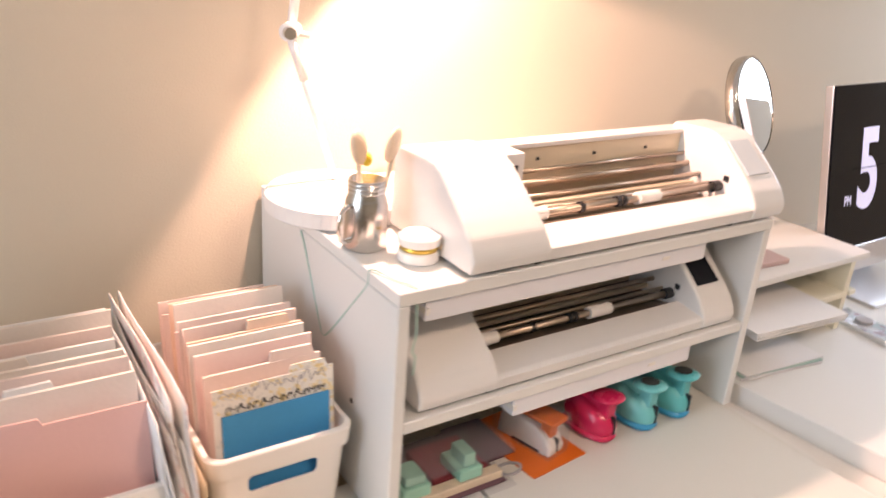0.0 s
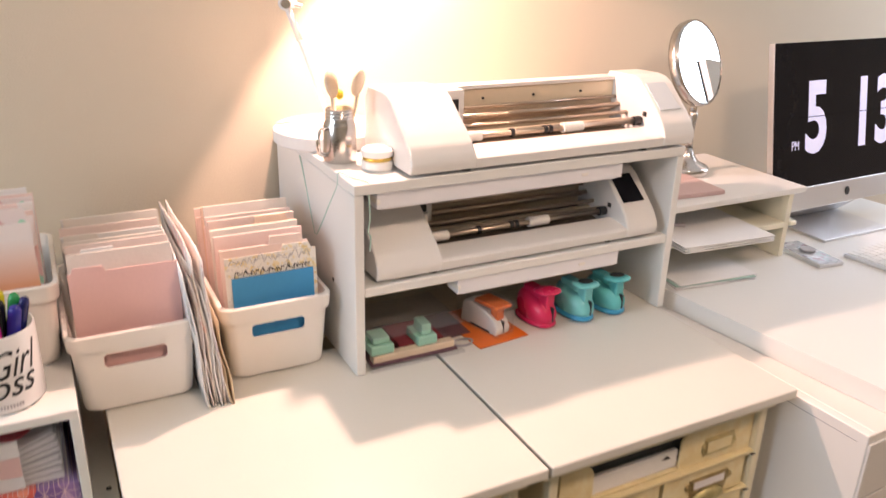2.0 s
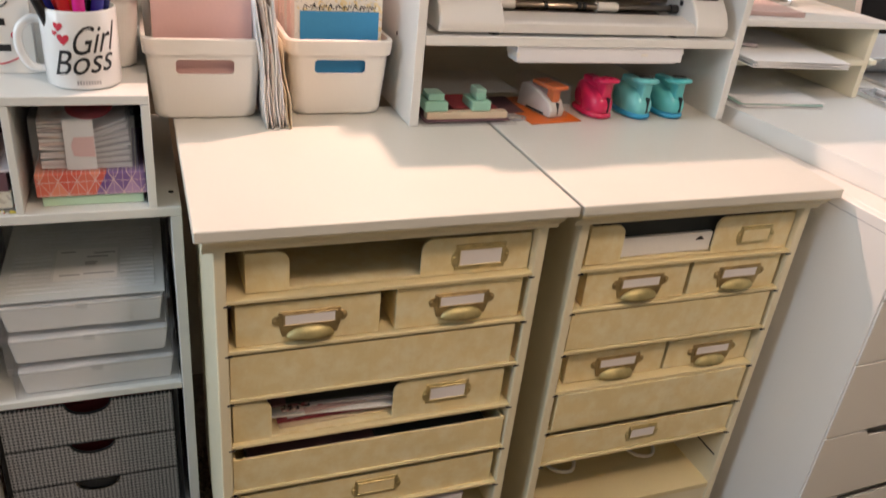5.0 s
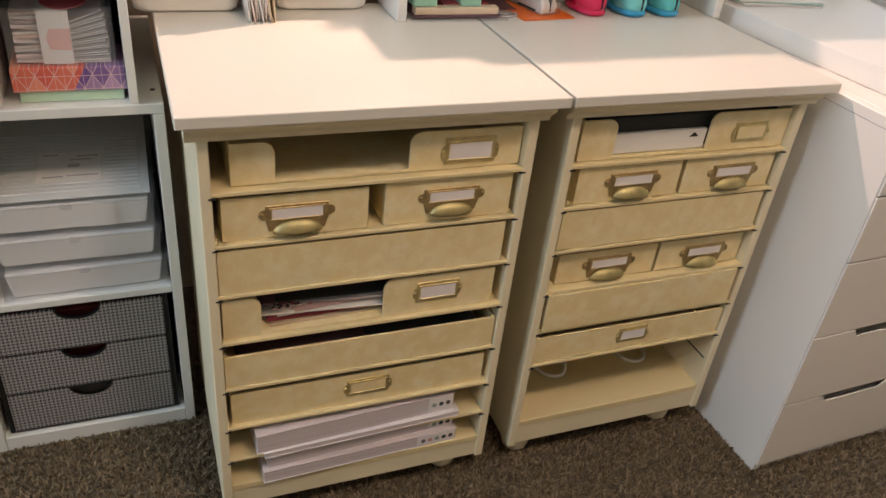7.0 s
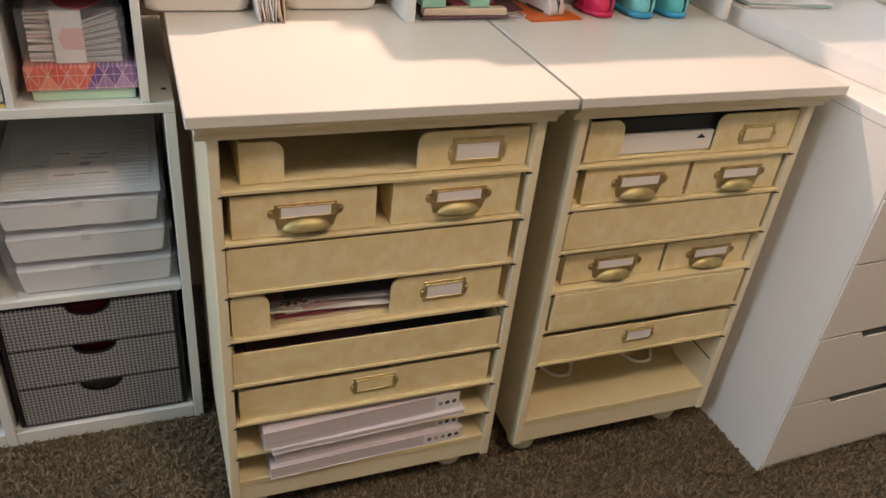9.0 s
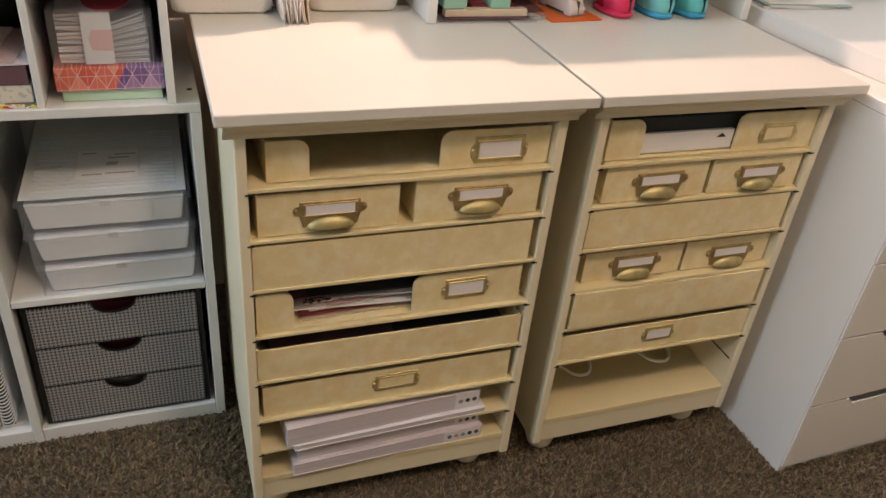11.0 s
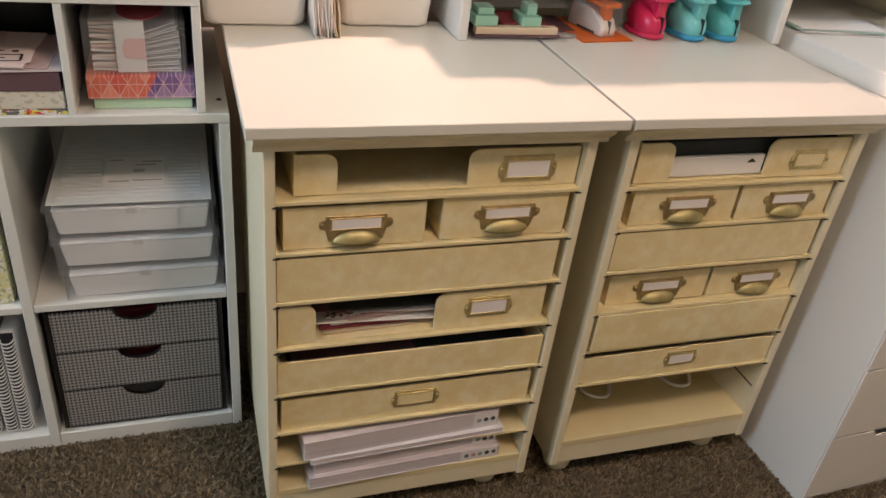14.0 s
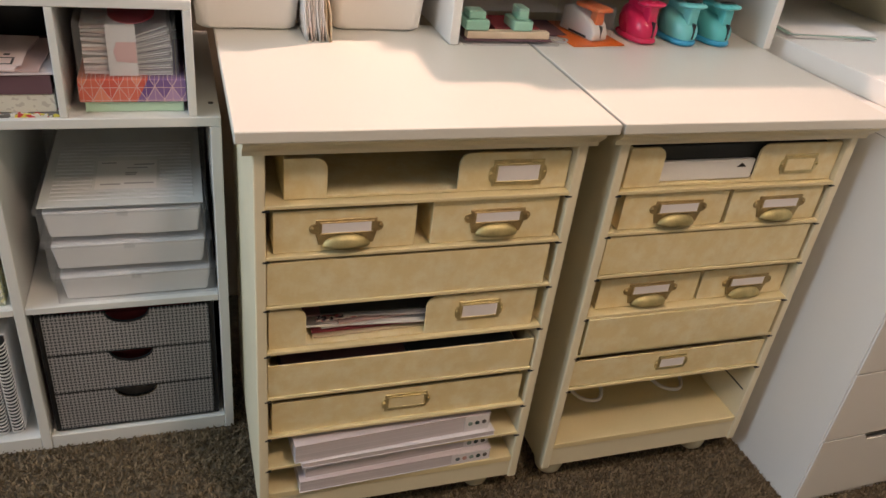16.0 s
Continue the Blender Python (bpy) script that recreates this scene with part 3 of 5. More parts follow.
# contents of the cabinets
sheets = ((0.10, 0.31, KRAFT, 2), (0.11, 0.30, SCRAPS, -3), (0.10, 0.32, WINE, 1), (0.12, 0.29, PINKLINES, -2), (0.11, 0.30, GREYC, 3), (0.10, 0.28, PAPER, -4), (0.115, 0.30, SCRAPS, 2), (0.13, 0.25, ROSE, 5), (0.12, 0.30, PLUM, -1), (0.10, 0.27, MAGS, 4), (0.16, 0.31, GREYC, -5), (0.09, 0.33, PLUM, 1), (0.12, 0.36, SHADOWBOX, -2))
z = 0.376
for i, (x0, x1, m, turn) in enumerate(sheets):
    single("paper_sheet", box(x0, x1, 0.048 + 0.004 * ((i * 3) % 5), 0.30, z, z + 0.0022), m, ((x0 + x1) / 2, 0.18, z), "loose printed papers stacked in an open tray", "paper", "papers in the tray", turn=turn)
    z += 0.0027
single("dark_magazine", box(0.06, 0.25, 0.05, 0.33, 0.290, 0.324, 0.001, 1), PLUM, (0.155, 0.19, 0.290), "dark magazine lying in an open drawer", "magazine")
single("dark_magazine", box(0.252, 0.43, 0.046, 0.32, 0.290, 0.328, 0.001, 1), SHADOWBOX, (0.34, 0.19, 0.290), "black magazine lying in an open drawer", "magazine")
single("black_folder", box(0.556, 0.905, 0.052, 0.34, 0.608, 0.662, 0.001, 1), SHADOWBOX, (0.73, 0.20, 0.608), "black folder pack filling a paper tray", "folder")
env = thing("envelope_pack", (0.69, 0.05, 0.608), "white envelope pack with a small black triangle", "envelope")
part("pack", box(0.600, 0.769, 0.0425, 0.050, 0.6085, 0.640, 0.001, 1), PAPER, env)
part("triangle_mark", prism([(0.738, 0.628), (0.755, 0.628), (0.7465, 0.635)], "y", 0.0418, 0.0424), BLACK_INK, env)

dots = [(0.10, 0.09, 0.09), (0.03, 0.06, 0.06), (0.25, 0.33, 0.30), (0.55, 0.30, 0.28), (0.12, 0.15, 0.17)]
DOTS = [mat("dot_ink", c, 0.6, vary=0.05) for c in dots]


def paper_pad(x0, x1, z, h, yf, turn, n_dots, white=False):
    pad = thing("paper_pad", ((x0 + x1) / 2, 0.19, z), "lilac paper pad with coloured dots on the spine", "paper pad", "paper pads on the bottom shelves", turn=turn)
    part("page_block", box(x0, x1, yf, 0.34, z + 0.0015, z + h - 0.0015), PAGES, pad)
    part("cover", box(x0 - 0.001, x1 + 0.001, yf - 0.001, 0.341, z + h - 0.0014, z + h, 0.0004, 1), LILAC_W if white else LILAC, pad)
    part("back_board", box(x0 - 0.001, x1 + 0.001, yf - 0.001, 0.341, z, z + 0.0014, 0.0004, 1), LILAC_W, pad)
    if n_dots:
        part("spine_tab", box(x1 - 0.013 * n_dots - 0.006, x1 - 0.002, yf - 0.0012, yf - 0.0002, z + 0.002, z + h - 0.002), LILAC_W, pad)
        for k in range(n_dots):
            own = lathe([(0.0042, 0), (0.0042, 0.0006)], (0, 0, 0), 12)
            part("dot", moved(own, Matrix.Translation((x1 - 0.010 - 0.0125 * k, yf - 0.0013, z + h * 0.5)) @ Matrix.Rotation(radians(90), 4, "X")), DOTS[k % 5], pad)


paper_pad(0.080, 0.408, 0.0825, 0.025, 0.026, 2.0, 5)
paper_pad(0.086, 0.402, 0.1078, 0.022, 0.034, 3.0, 3)
paper_pad(0.082, 0.406, 0.1425, 0.011, 0.022, 2.0, 0, True)
paper_pad(0.068, 0.394, 0.1538, 0.037, 0.026, 3.0, 3)
single("green_print", box(0.16, 0.36, 0.05, 0.30, 0.1910, 0.1924), mat("green_card", (0.20, 0.38, 0.27), 0.7, vary=0.2, scale=40), (0.26, 0.17, 0.1910), "green printed card on the paper pads", "card")
single("tape_ring", lathe([(0.020, 0), (0.020, 0.008), (0.014, 0.008), (0.014, 0)], (0.105, 0.07, 0.1910), 24), PLUM, (0.105, 0.07, 0.1910), "dark roll of tape on the paper pads", "tape", smooth=False)
for x in (0.650, 0.829):
    cable = tube([(x - 0.035, 0.20, 0.098), (x - 0.02, 0.13, 0.100), (x + 0.015, 0.115, 0.101), (x + 0.035, 0.15, 0.104), (x + 0.028, 0.20, 0.118), (x + 0.01, 0.24, 0.14)], 0.0036, 10)
    single("cable_loop", cable, PLASTIC, (x, 0.16, 0.0945), "loop of white cable on the bottom shelf", "cable", "cable loops", smooth=True)

# ---- cube shelving ----
cube = thing("cube_shelf", (-0.31, 0.48, 0), "white laminate cube shelf filled with craft supplies", "shelf")
cy0, cy1 = 0.285, 0.70
for x0, x1 in ((-0.016, 0.0), (-0.328, -0.312), (-0.636, -0.620)):
    part("upright", box(x0, x1, cy0, cy1, -0.012, 0.6015, 0.0012, 1), WHITE, cube)
part("top_panel", box(-0.636, 0.0, cy0, cy1, 0.602, 0.617, 0.0012, 1), WHITE, cube)
for x0, x1 in ((-0.312, -0.016), (-0.620, -0.328)):
    part("shelf", box(x0 + 0.0005, x1 - 0.0005, cy0 + 0.001, cy1 - 0.006, 0.283, 0.296, 0.0012, 1), WHITE, cube)
    part("base_panel", box(x0 + 0.0005, x1 - 0.0005, cy0 + 0.001, cy1 - 0.006, -0.012, 0.018, 0.0012, 1), WHITE, cube)
part("back_panel", box(-0.620, -0.016, cy1 - 0.005, cy1, -0.012, 0.6015), WHITE, cube)
part("screw_hole", lathe([(0.004, 0), (0.004, 0.0008)], (-0.012, 0.34, 0.617), 10), DARK, cube)

cubby = thing("cubby_organizer", (-0.3, 0.5, 0.617), "white laminate cubby organizer standing on a cube shelf", "organizer")
uy0, uy1 = 0.287, 0.69
for x0, x1 in ((-0.045, -0.033), (-0.217, -0.207), (-0.391, -0.381), (-0.567, -0.555)):
    part("upright", box(x0, x1, uy0 + 0.0006, uy1, 0.6174, 0.7726, 0.001, 1), WHITE, cubby)
part("top_panel", box(-0.567, -0.033, uy0, uy1, 0.773, 0.786, 0.001, 1), WHITE, cubby)
# back coloured near black: the shade deep in the cells put into its colour
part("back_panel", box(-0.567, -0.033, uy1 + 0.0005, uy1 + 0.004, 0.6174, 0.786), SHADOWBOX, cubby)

# three drawer pattern box
gb = thing("drawer_box", (-0.16, 0.45, 0.018), "grey dash patterned box with three small drawers", "drawer box")
gx0, gx1, gz0, gz1, gy = -0.303, -0.025, 0.0185, 0.281, 0.296
part("case_side", box(gx0, gx0 + 0.008, gy, 0.58, gz0, gz1, 0.001, 1), DARK, gb)
part("case_side", box(gx1 - 0.008, gx1, gy, 0.58, gz0, gz1, 0.001, 1), DARK, gb)
part("case_top", box(gx0 + 0.008, gx1 - 0.008, gy, 0.58, gz1 - 0.006, gz1, 0.001, 1), DARK, gb)
part("case_bottom", box(gx0 + 0.008, gx1 - 0.008, gy, 0.58, gz0, gz0 + 0.006, 0.001, 1), DARK, gb)
part("case_back", box(gx0 + 0.008, gx1 - 0.008, 0.575, 0.58, gz0 + 0.006, gz1 - 0.006), DARK, gb)
for i in range(3):
    z0 = gz0 + 0.007 + i * 0.0832
    z1 = z0 + 0.080
    x0, x1 = gx0 + 0.009, gx1 - 0.009
    m = (x0 + x1) / 2
    cut = [(m + 0.034 * math.cos(k), z1 - 0.0225 * math.sin(k)) for k in [math.pi * j / 12 for j in range(13)]]
    pts = [(x0, z0), (x0, z1)] + cut[::-1] + [(x1, z1), (x1, z0)]
    dr = part("drawer", prism(pts, "y", gy - 0.003, gy + 0.002), WEAVE, gb)
    tray = box(x0 + 0.001, x0 + 0.004, gy + 0.002, 0.56, z0, z1 - 0.004)
    box(x1 - 0.004, x1 - 0.001, gy + 0.002, 0.56, z0, z1 - 0.004, bm=tray)
    box(x0 + 0.004, x1 - 0.004, gy + 0.002, 0.56, z0, z0 + 0.003, bm=tray)
    part("tray", tray, DARK, dr)
    lip = [(m + r * math.cos(k), z1 - r * 0.66 * math.sin(k)) for r, ks in ((0.0355, range(13)), (0.0335, range(12, -1, -1))) for k in [math.pi * j / 12 for j in ks]]
    part("cutout_edge", prism(lip, "y", gy - 0.0036, gy + 0.0024), STEEL if i == 0 else DARK, dr)
    part("edge_strip", box(x0, x1, gy - 0.0032, gy + 0.002, z0 - 0.0028, z0 - 0.0004), DARK, dr)
    single("supply_pouch", box(x0 + 0.02, x1 - 0.03, gy + 0.03, 0.5, z0 + 0.003, z0 + 0.055, 0.004, 2), (GREYC, WINE, WINE)[i], (m, 0.4, z0 + 0.003), "craft supplies inside a patterned drawer", "craft supplies", "supplies in the drawer box")


def draw_in(v, mid, z):
    """Draws a point in towards the foot of a case."""
    low = 1 - (v.co.z - z) / 0.047
    v.co.x = mid + (v.co.x - mid) * (1 - 0.055 * low)
    v.co.y += 0.004 * low
    return True


def storage_case(z, dx, top):
    """A clear lidded case packed with white paper sleeves."""
    x0, x1, y0, y1 = -0.262 + dx, -0.032 + dx, 0.300, 0.65
    c = thing("storage_case", ((x0 + x1) / 2, 0.43, z), "clear plastic paper case full of white sleeves", "storage case", "paper cases in the cube shelf", turn=dx * 200)
    own = box(x0, x1, y0, y1, z + 0.001, z + 0.047, 0.006, 3)
    mid = (x0 + x1) / 2
    taper = lambda bm: [draw_in(v, mid, z) for v in bm.verts] and bm
    part("paper_block", taper(own), PAPER, c)
    rng = random.Random(int(z * 1000))
    for a, e in ((0.004, 0.047), (0.047, 0.092), (0.092, 0.14), (0.14, 0.182), (0.182, 0.226)):
        part("sleeve_edge", taper(box(x0 + a, x0 + e, y0 - 0.0012 - rng.uniform(0, 0.0016), y0 + 0.002, z + 0.003, z + 0.0455)), PAPER, c)
    lid = box(x0 - 0.011, x1 + 0.011, y0 - 0.012, y1 + 0.008, z + 0.0475, z + 0.0565, 0.003, 2)
    part("lid", lid, CLEAR, c, "clear lid with a turned edge")
    shell = box(x0 - 0.006, x1 + 0.006, y0 - 0.006, y0 - 0.0045, z, z + 0.047, 0.0005, 1)
    box(x1 + 0.0045, x1 + 0.006, y0 - 0.0045, y1, z, z + 0.047, bm=shell)
    box(x0 - 0.006, x0 - 0.0045, y0 - 0.0045, y1, z, z + 0.047, bm=shell)
    part("shell", shell, CLEAR, c)
    part("latch", box((x0 + x1) / 2 - 0.008, (x0 + x1) / 2 + 0.008, y0 - 0.0155, y0 - 0.0122, z + 0.044, z + 0.054, 0.001, 1), CLEAR, c)
    if top:
        sheet = box(x0 - 0.004, x1 + 0.004, y0 - 0.004, y1, z + 0.0568, z + 0.0578)
        part("paper_insert", sheet, GREYSLATE, c)
        for k in range(17):
            y = y0 + 0.016 + k * 0.0125
            for xa, xb in ((x0 + 0.010, x0 + 0.068), (x1 - 0.062, x1 - 0.010)) if 2 < k < 12 else ((x0 + 0.010, x1 - 0.010),):
                part("ridge", box(xa, xb, y, y + 0.0062, z + 0.0579, z + 0.0594, 0.0007, 1), SLEEVE_TOP, c)
        part("label", box(x0 + 0.072, x1 - 0.066, y0 + 0.045, y0 + 0.15, z + 0.0579, z + 0.0584), PAPER, c)
        for xa, xb, y in ((0.078, 0.100, 0.138), (0.128, 0.160, 0.131), (0.118, 0.150, 0.119), (0.116, 0.134, 0.101), (0.116, 0.132, 0.095), (0.08, 0.11, 0.062), (0.115, 0.16, 0.064)):
            part("print_bar", box(x0 + xa, x0 + xb, y0 + y, y0 + y + 0.0042, z + 0.0585, z + 0.0588), GREYC, c)


storage_case(0.2965, 0.004, False)
storage_case(0.3545, 0.000, False)
storage_case(0.4125, -0.003, True)

# notebooks and paper in the far column
for i, x in enumerate((-0.360, -0.390, -0.418, -0.446)):
    nb = thing("spiral_notebook", (x, 0.45, 0.0185), "grey spiral bound notebook standing on edge", "notebook", "spiral notebooks in the cube shelf", turn=(-2, 1, 2, -1)[i])
    part("cover", box(x - 0.010, x + 0.010, 0.312, 0.56, 0.0185, 0.232, 0.001, 1), GREYC if i % 2 else PAPER, nb)
    # dark strip added behind the rings, standing for shade in the gaps between them
    part("coil_gap_shade", box(x - 0.0095, x + 0.0095, 0.3085, 0.3119, 0.0205, 0.230), DARK, nb)
    for k in range(26):
        z = 0.028 + k * 0.0076
        own = lathe([(0.0105, -0.0011), (0.0105, 0.0011), (0.0088, 0.0011), (0.0088, -0.0011)], (0, 0, 0), 12, top=False, bottom=False)
        part("coil", moved(own, Matrix.Translation((x, 0.308, z)) @ Matrix.Rotation(radians(12), 4, "X")), RUBBER, nb)
single("pattern_paper", box(-0.380, -0.340, 0.300, 0.58, 0.2965, 0.56, 0.001, 1), YELLOWP, (-0.360, 0.44, 0.2965), "yellow printed paper pack standing on a shelf", "paper")

# boxes in the cubby
before = set(scene.objects)
gift = thing("gift_box", (-0.114, 0.42, 0.6165), "orange and purple triangle print box with a mint base", "box")
part("base", box(-0.186, -0.052, 0.326, 0.50, 0.6165, 0.640, 0.001, 1), MINT_BOX, gift)
part("lid", box(-0.192, -0.047, 0.321, 0.505, 0.633, 0.667, 0.0012, 1), TRI, gift)
cards = thing("card_box", (-0.125, 0.42, 0.6675), "clear box of cards with a white band and red seal", "card box")
cx0, cx1 = -0.190, -0.056
random.seed(5)
for k in range(16):
    z = 0.6685 + k * 0.0044
    o = random.uniform(-0.003, 0.003)
    tilt_l = Matrix.Translation((-0.148, 0.338 + abs(o), z)) @ Matrix.Rotation(radians(random.uniform(-5, 6)), 4, "Y") @ Matrix.Rotation(radians(random.uniform(-7, 7)), 4, "Z")
    part("card", moved(box(-0.034, 0.030, 0, 0.13, 0, 0.0036), tilt_l), (SCRAPS, LILAC_W, CARDEDGE, PINK_PALE, PAPER)[k % 5] if k > 4 else (LILAC_W, LILAC)[k % 2], cards)
for k in range(22):
    z = 0.6685 + k * 0.0026
    fan = Matrix.Translation((-0.112, 0.336 + random.uniform(0, 0.003), z)) @ Matrix.Rotation(radians(-0.95 * k), 4, "Y")
    part("card", moved(box(0, 0.048 + random.uniform(-0.003, 0.002), 0, 0.13, 0, 0.0015), fan), (LILAC_W, PAPER, GREYC)[k % 3], cards)
part("band", box(-0.149, -0.110, 0.331, 0.332, 0.669, 0.742), PAPER, cards, "white paper band")
part("band_top", box(-0.149, -0.110, 0.331, 0.48, 0.7425, 0.7432), PAPER, cards)
hexa = [(-0.138, 0.690), (-0.141, 0.705), (-0.136, 0.718), (-0.1105, 0.718), (-0.1105, 0.688)]
part("band_print", prism(hexa, "y", 0.3300, 0.3308), PINK_CARD, cards)
own = lathe([(0.032, 0), (0.032, 0.0012)], (0, 0, 0), 30)
part("seal", moved(own, Matrix.Translation((-0.116, 0.39, 0.7440)) @ Matrix.Diagonal((1, 1.9, 1, 1))), RED_INK, cards, "round red seal")
for x in (cx0, cx1):
    part("side_wall", box(x - 0.0005, x + 0.0005, 0.327, 0.49, 0.668, 0.7465), CLEAR, cards)
part("front_wall", box(cx0 + 0.0006, cx1 - 0.0006, 0.327, 0.328, 0.668, 0.7465), CLEAR, cards)
part("cover", box(cx0, cx1, 0.327, 0.49, 0.7468, 0.7476), CLEAR, cards)

mid_cell = set(scene.objects)
single("magazine", box(-0.372, -0.222, 0.322, 0.50, 0.6165, 0.6215), speckle("bright_magazine", (0.15, 0.14, 0.13), [(0.65, 0.55, 0.08), (0.55, 0.05, 0.05), (0.7, 0.68, 0.6)], 60, 0.55), (-0.3, 0.41, 0.6165), "thin bright printed magazine under boxes", "magazine")
single("print_box", box(-0.374, -0.226, 0.328, 0.50, 0.6218, 0.648, 0.001, 1), GEO, (-0.3, 0.41, 0.6218), "cream box with fine geometric print", "box")
pb = thing("plum_box", (-0.3, 0.41, 0.6484), "dark plum box with a peach ribbon", "box")
part("body", box(-0.373, -0.228, 0.326, 0.50, 0.6484, 0.676, 0.001, 1), PLUM, pb)
part("ribbon", box(-0.330, -0.318, 0.3252, 0.501, 0.6480, 0.6766), PEACH, pb)
for i, (x0, x1, y0, m, turn) in enumerate(((-0.37, -0.226, 0.322, LILAC, 3), (-0.365, -0.236, 0.330, ROSE, -4), (-0.36, -0.262, 0.326, PINK_PALE, -6))):
    single("card_sheet", box(x0, x1, y0, 0.47, 0.6770 + 0.003 * i, 0.6795 + 0.003 * i), m, ((x0 + x1) / 2, 0.4, 0.677 + 0.003 * i), "loose printed cards on a plum box", "card", "cards on the plum box", turn=turn)
frame_art = thing("card_print", (-0.30, 0.35, 0.6862), "black line drawing card", "card")
part("sheet", box(-0.345, -0.262, 0.335, 0.42, 0.6862, 0.6868), PINK_PALE, frame_art)
for x0, x1, y0, y1 in ((-0.335, -0.275, 0.339, 0.342), (-0.335, -0.275, 0.364, 0.367), (-0.277, -0.274, 0.339, 0.367), (-0.33, -0.295, 0.35, 0.354), (-0.32, -0.30, 0.38, 0.384), (-0.29, -0.282, 0.376, 0.383)):
    part("print_bar", box(x0, x1, y0, y1, 0.6869, 0.6871), BLACK_INK, frame_art)
for ob in set(scene.objects) - mid_cell:
    if ob.parent is None:
        ob.location += Vector((0.004, -0.013, 0))
single("black_pouch", blob((-0.30, 0.57, 0.68), (0.074, 0.06, 0.088), power=0.7, floor=0.6165), DARK, (-0.30, 0.52, 0.6165), "black pouch at the back of the cubby", "pouch", smooth=True)
for ob in set(scene.objects) - before:
    if ob.parent is None:
        ob.location += Vector((0.001, -0.017, 0.0010))


# ---- bins, files and the mug ----
def bin_box(x0, x1, y0, y1, z, h, label):
    """A white plastic bin with a rounded body, a band round the rim and a cut-out handle in the front."""
    c = thing("storage_bin", ((x0 + x1) / 2, (y0 + y1) / 2, z), label, "storage bin", "white storage bins")
    cx, cy = (x0 + x1) / 2, (y0 + y1) / 2
    hw, hd = (x1 - x0) / 2, (y1 - y0) / 2

    hw2, q = hw * 0.50, 0.004

    def ring(zz, grow, r=0.019, seg=9):
        out = []
        for sx, sy, a0 in ((1, 1, 0), (-1, 1, 90), (-1, -1, 180), (1, -1, 270)):
            for k in range(seg + 1):
                a = radians(a0 + 90 * k / seg)
                out.append((cx + sx * (hw + grow - r) + r * math.cos(a), cy + sy * (hd + grow - r) + r * math.sin(a), zz))
            if a0 == 180:
                out += [(cx + x, cy - hd - grow, zz) for x in (-hw2, q - hw2, hw2 - q, hw2)]
        return out

    def loft(levels, cap, hole=()):
        """Rings joined into a wall; hole: the lowest and highest level of a slot with cut corners in the front."""
        bm = bmesh.new()
        rings = [[bm.verts.new(p) for p in ring(zz, g)] for zz, g in levels]
        first = 3 * 10
        for n_, (a, e) in enumerate(zip(rings, rings[1:])):
            for i in range(len(a)):
                j = (i + 1) % len(a)
                quad = [a[i], a[j], e[j], e[i]]
                if hole and hole[0] <= n_ < hole[1] and first <= i < first + 3:
                    bottom, above = n_ == hole[0], n_ == hole[1] - 1
                    if i == first + 1 or not (bottom or above):
                        continue
                    quad.pop({(True, True): 2, (True, False): 3, (False, True): 1, (False, False): 0}[(bottom, i == first)])
                bm.faces.new(quad)
        if cap:
            bm.faces.new(rings[0][::-1])
        return bm

    t = 0.0024
    g = lambda zz: -0.008 + 0.008 * (zz - z) / h
    hz0, hz1 = z + h * 0.57, z + h * 0.745
    zs = [hz0, hz0 + q, hz1 - q, hz1, z + h]
    body = loft([(z, g(z) - 0.006), (z + 0.004, g(z) - 0.001), (z + 0.012, g(z))] + [(k, g(k)) for k in zs], True, (3, 6))
    shell = part("body", body, PLASTIC, c, smooth=True)
    for f in shell.data.polygons:
        f.use_smooth = max(abs(f.normal.x), abs(f.normal.y)) < 0.99
    shell.modifiers.new("thick", "SOLIDIFY").thickness = t
    band = loft([(z + h - 0.024, g(z + h) - 0.002), (z + h - 0.0232, g(z + h) + 0.0026), (z + h - 0.0015, g(z + h) + 0.0042), (z + h, g(z + h) + 0.0032), (z + h, g(z + h) - 0.001)], False)
    part("rim_band", band, PLASTIC, c)
    return c


def folder(x0, x1, y, z0, z1, lean, material, tab, label, group, depth=0.0016, tab_h=0.012):
    """An upright file folder with a raised tab from tab[0] to tab[1] of its width, leaning back."""
    w = x1 - x0
    a, c = x0 + w * tab[0], x0 + w * tab[1]
    whole = tab == (0, 1)
    top = z1 if whole else z1 - tab_h
    f = thing("file_folder", ((x0 + x1) / 2, y, z0), label, "folder", group)
    pieces = [("sheet", box(x0, x1, y, y + depth, z0, top))]
    if not whole:
        pieces.append(("tab", prism([(a, top), (a + 0.003 * (tab[0] > 0), z1), (c - 0.004 * (tab[1] < 1), z1), (c, top)], "y", y, y + depth)))
    if whole:
        pieces.append(("inner_page", box(x0 + 0.003, x1 - 0.002, y + depth + 0.0008, y + depth + 0.0024, z0, z1 - 0.004)))
    for name, bm in pieces:
        for v in bm.verts:
            v.co.y += (v.co.z - z0) * lean + 0.0012 * math.sin(40 * v.co.x + 90 * y)
        part(name, bm, PAPER if name == "inner_page" else material, f)
    return f


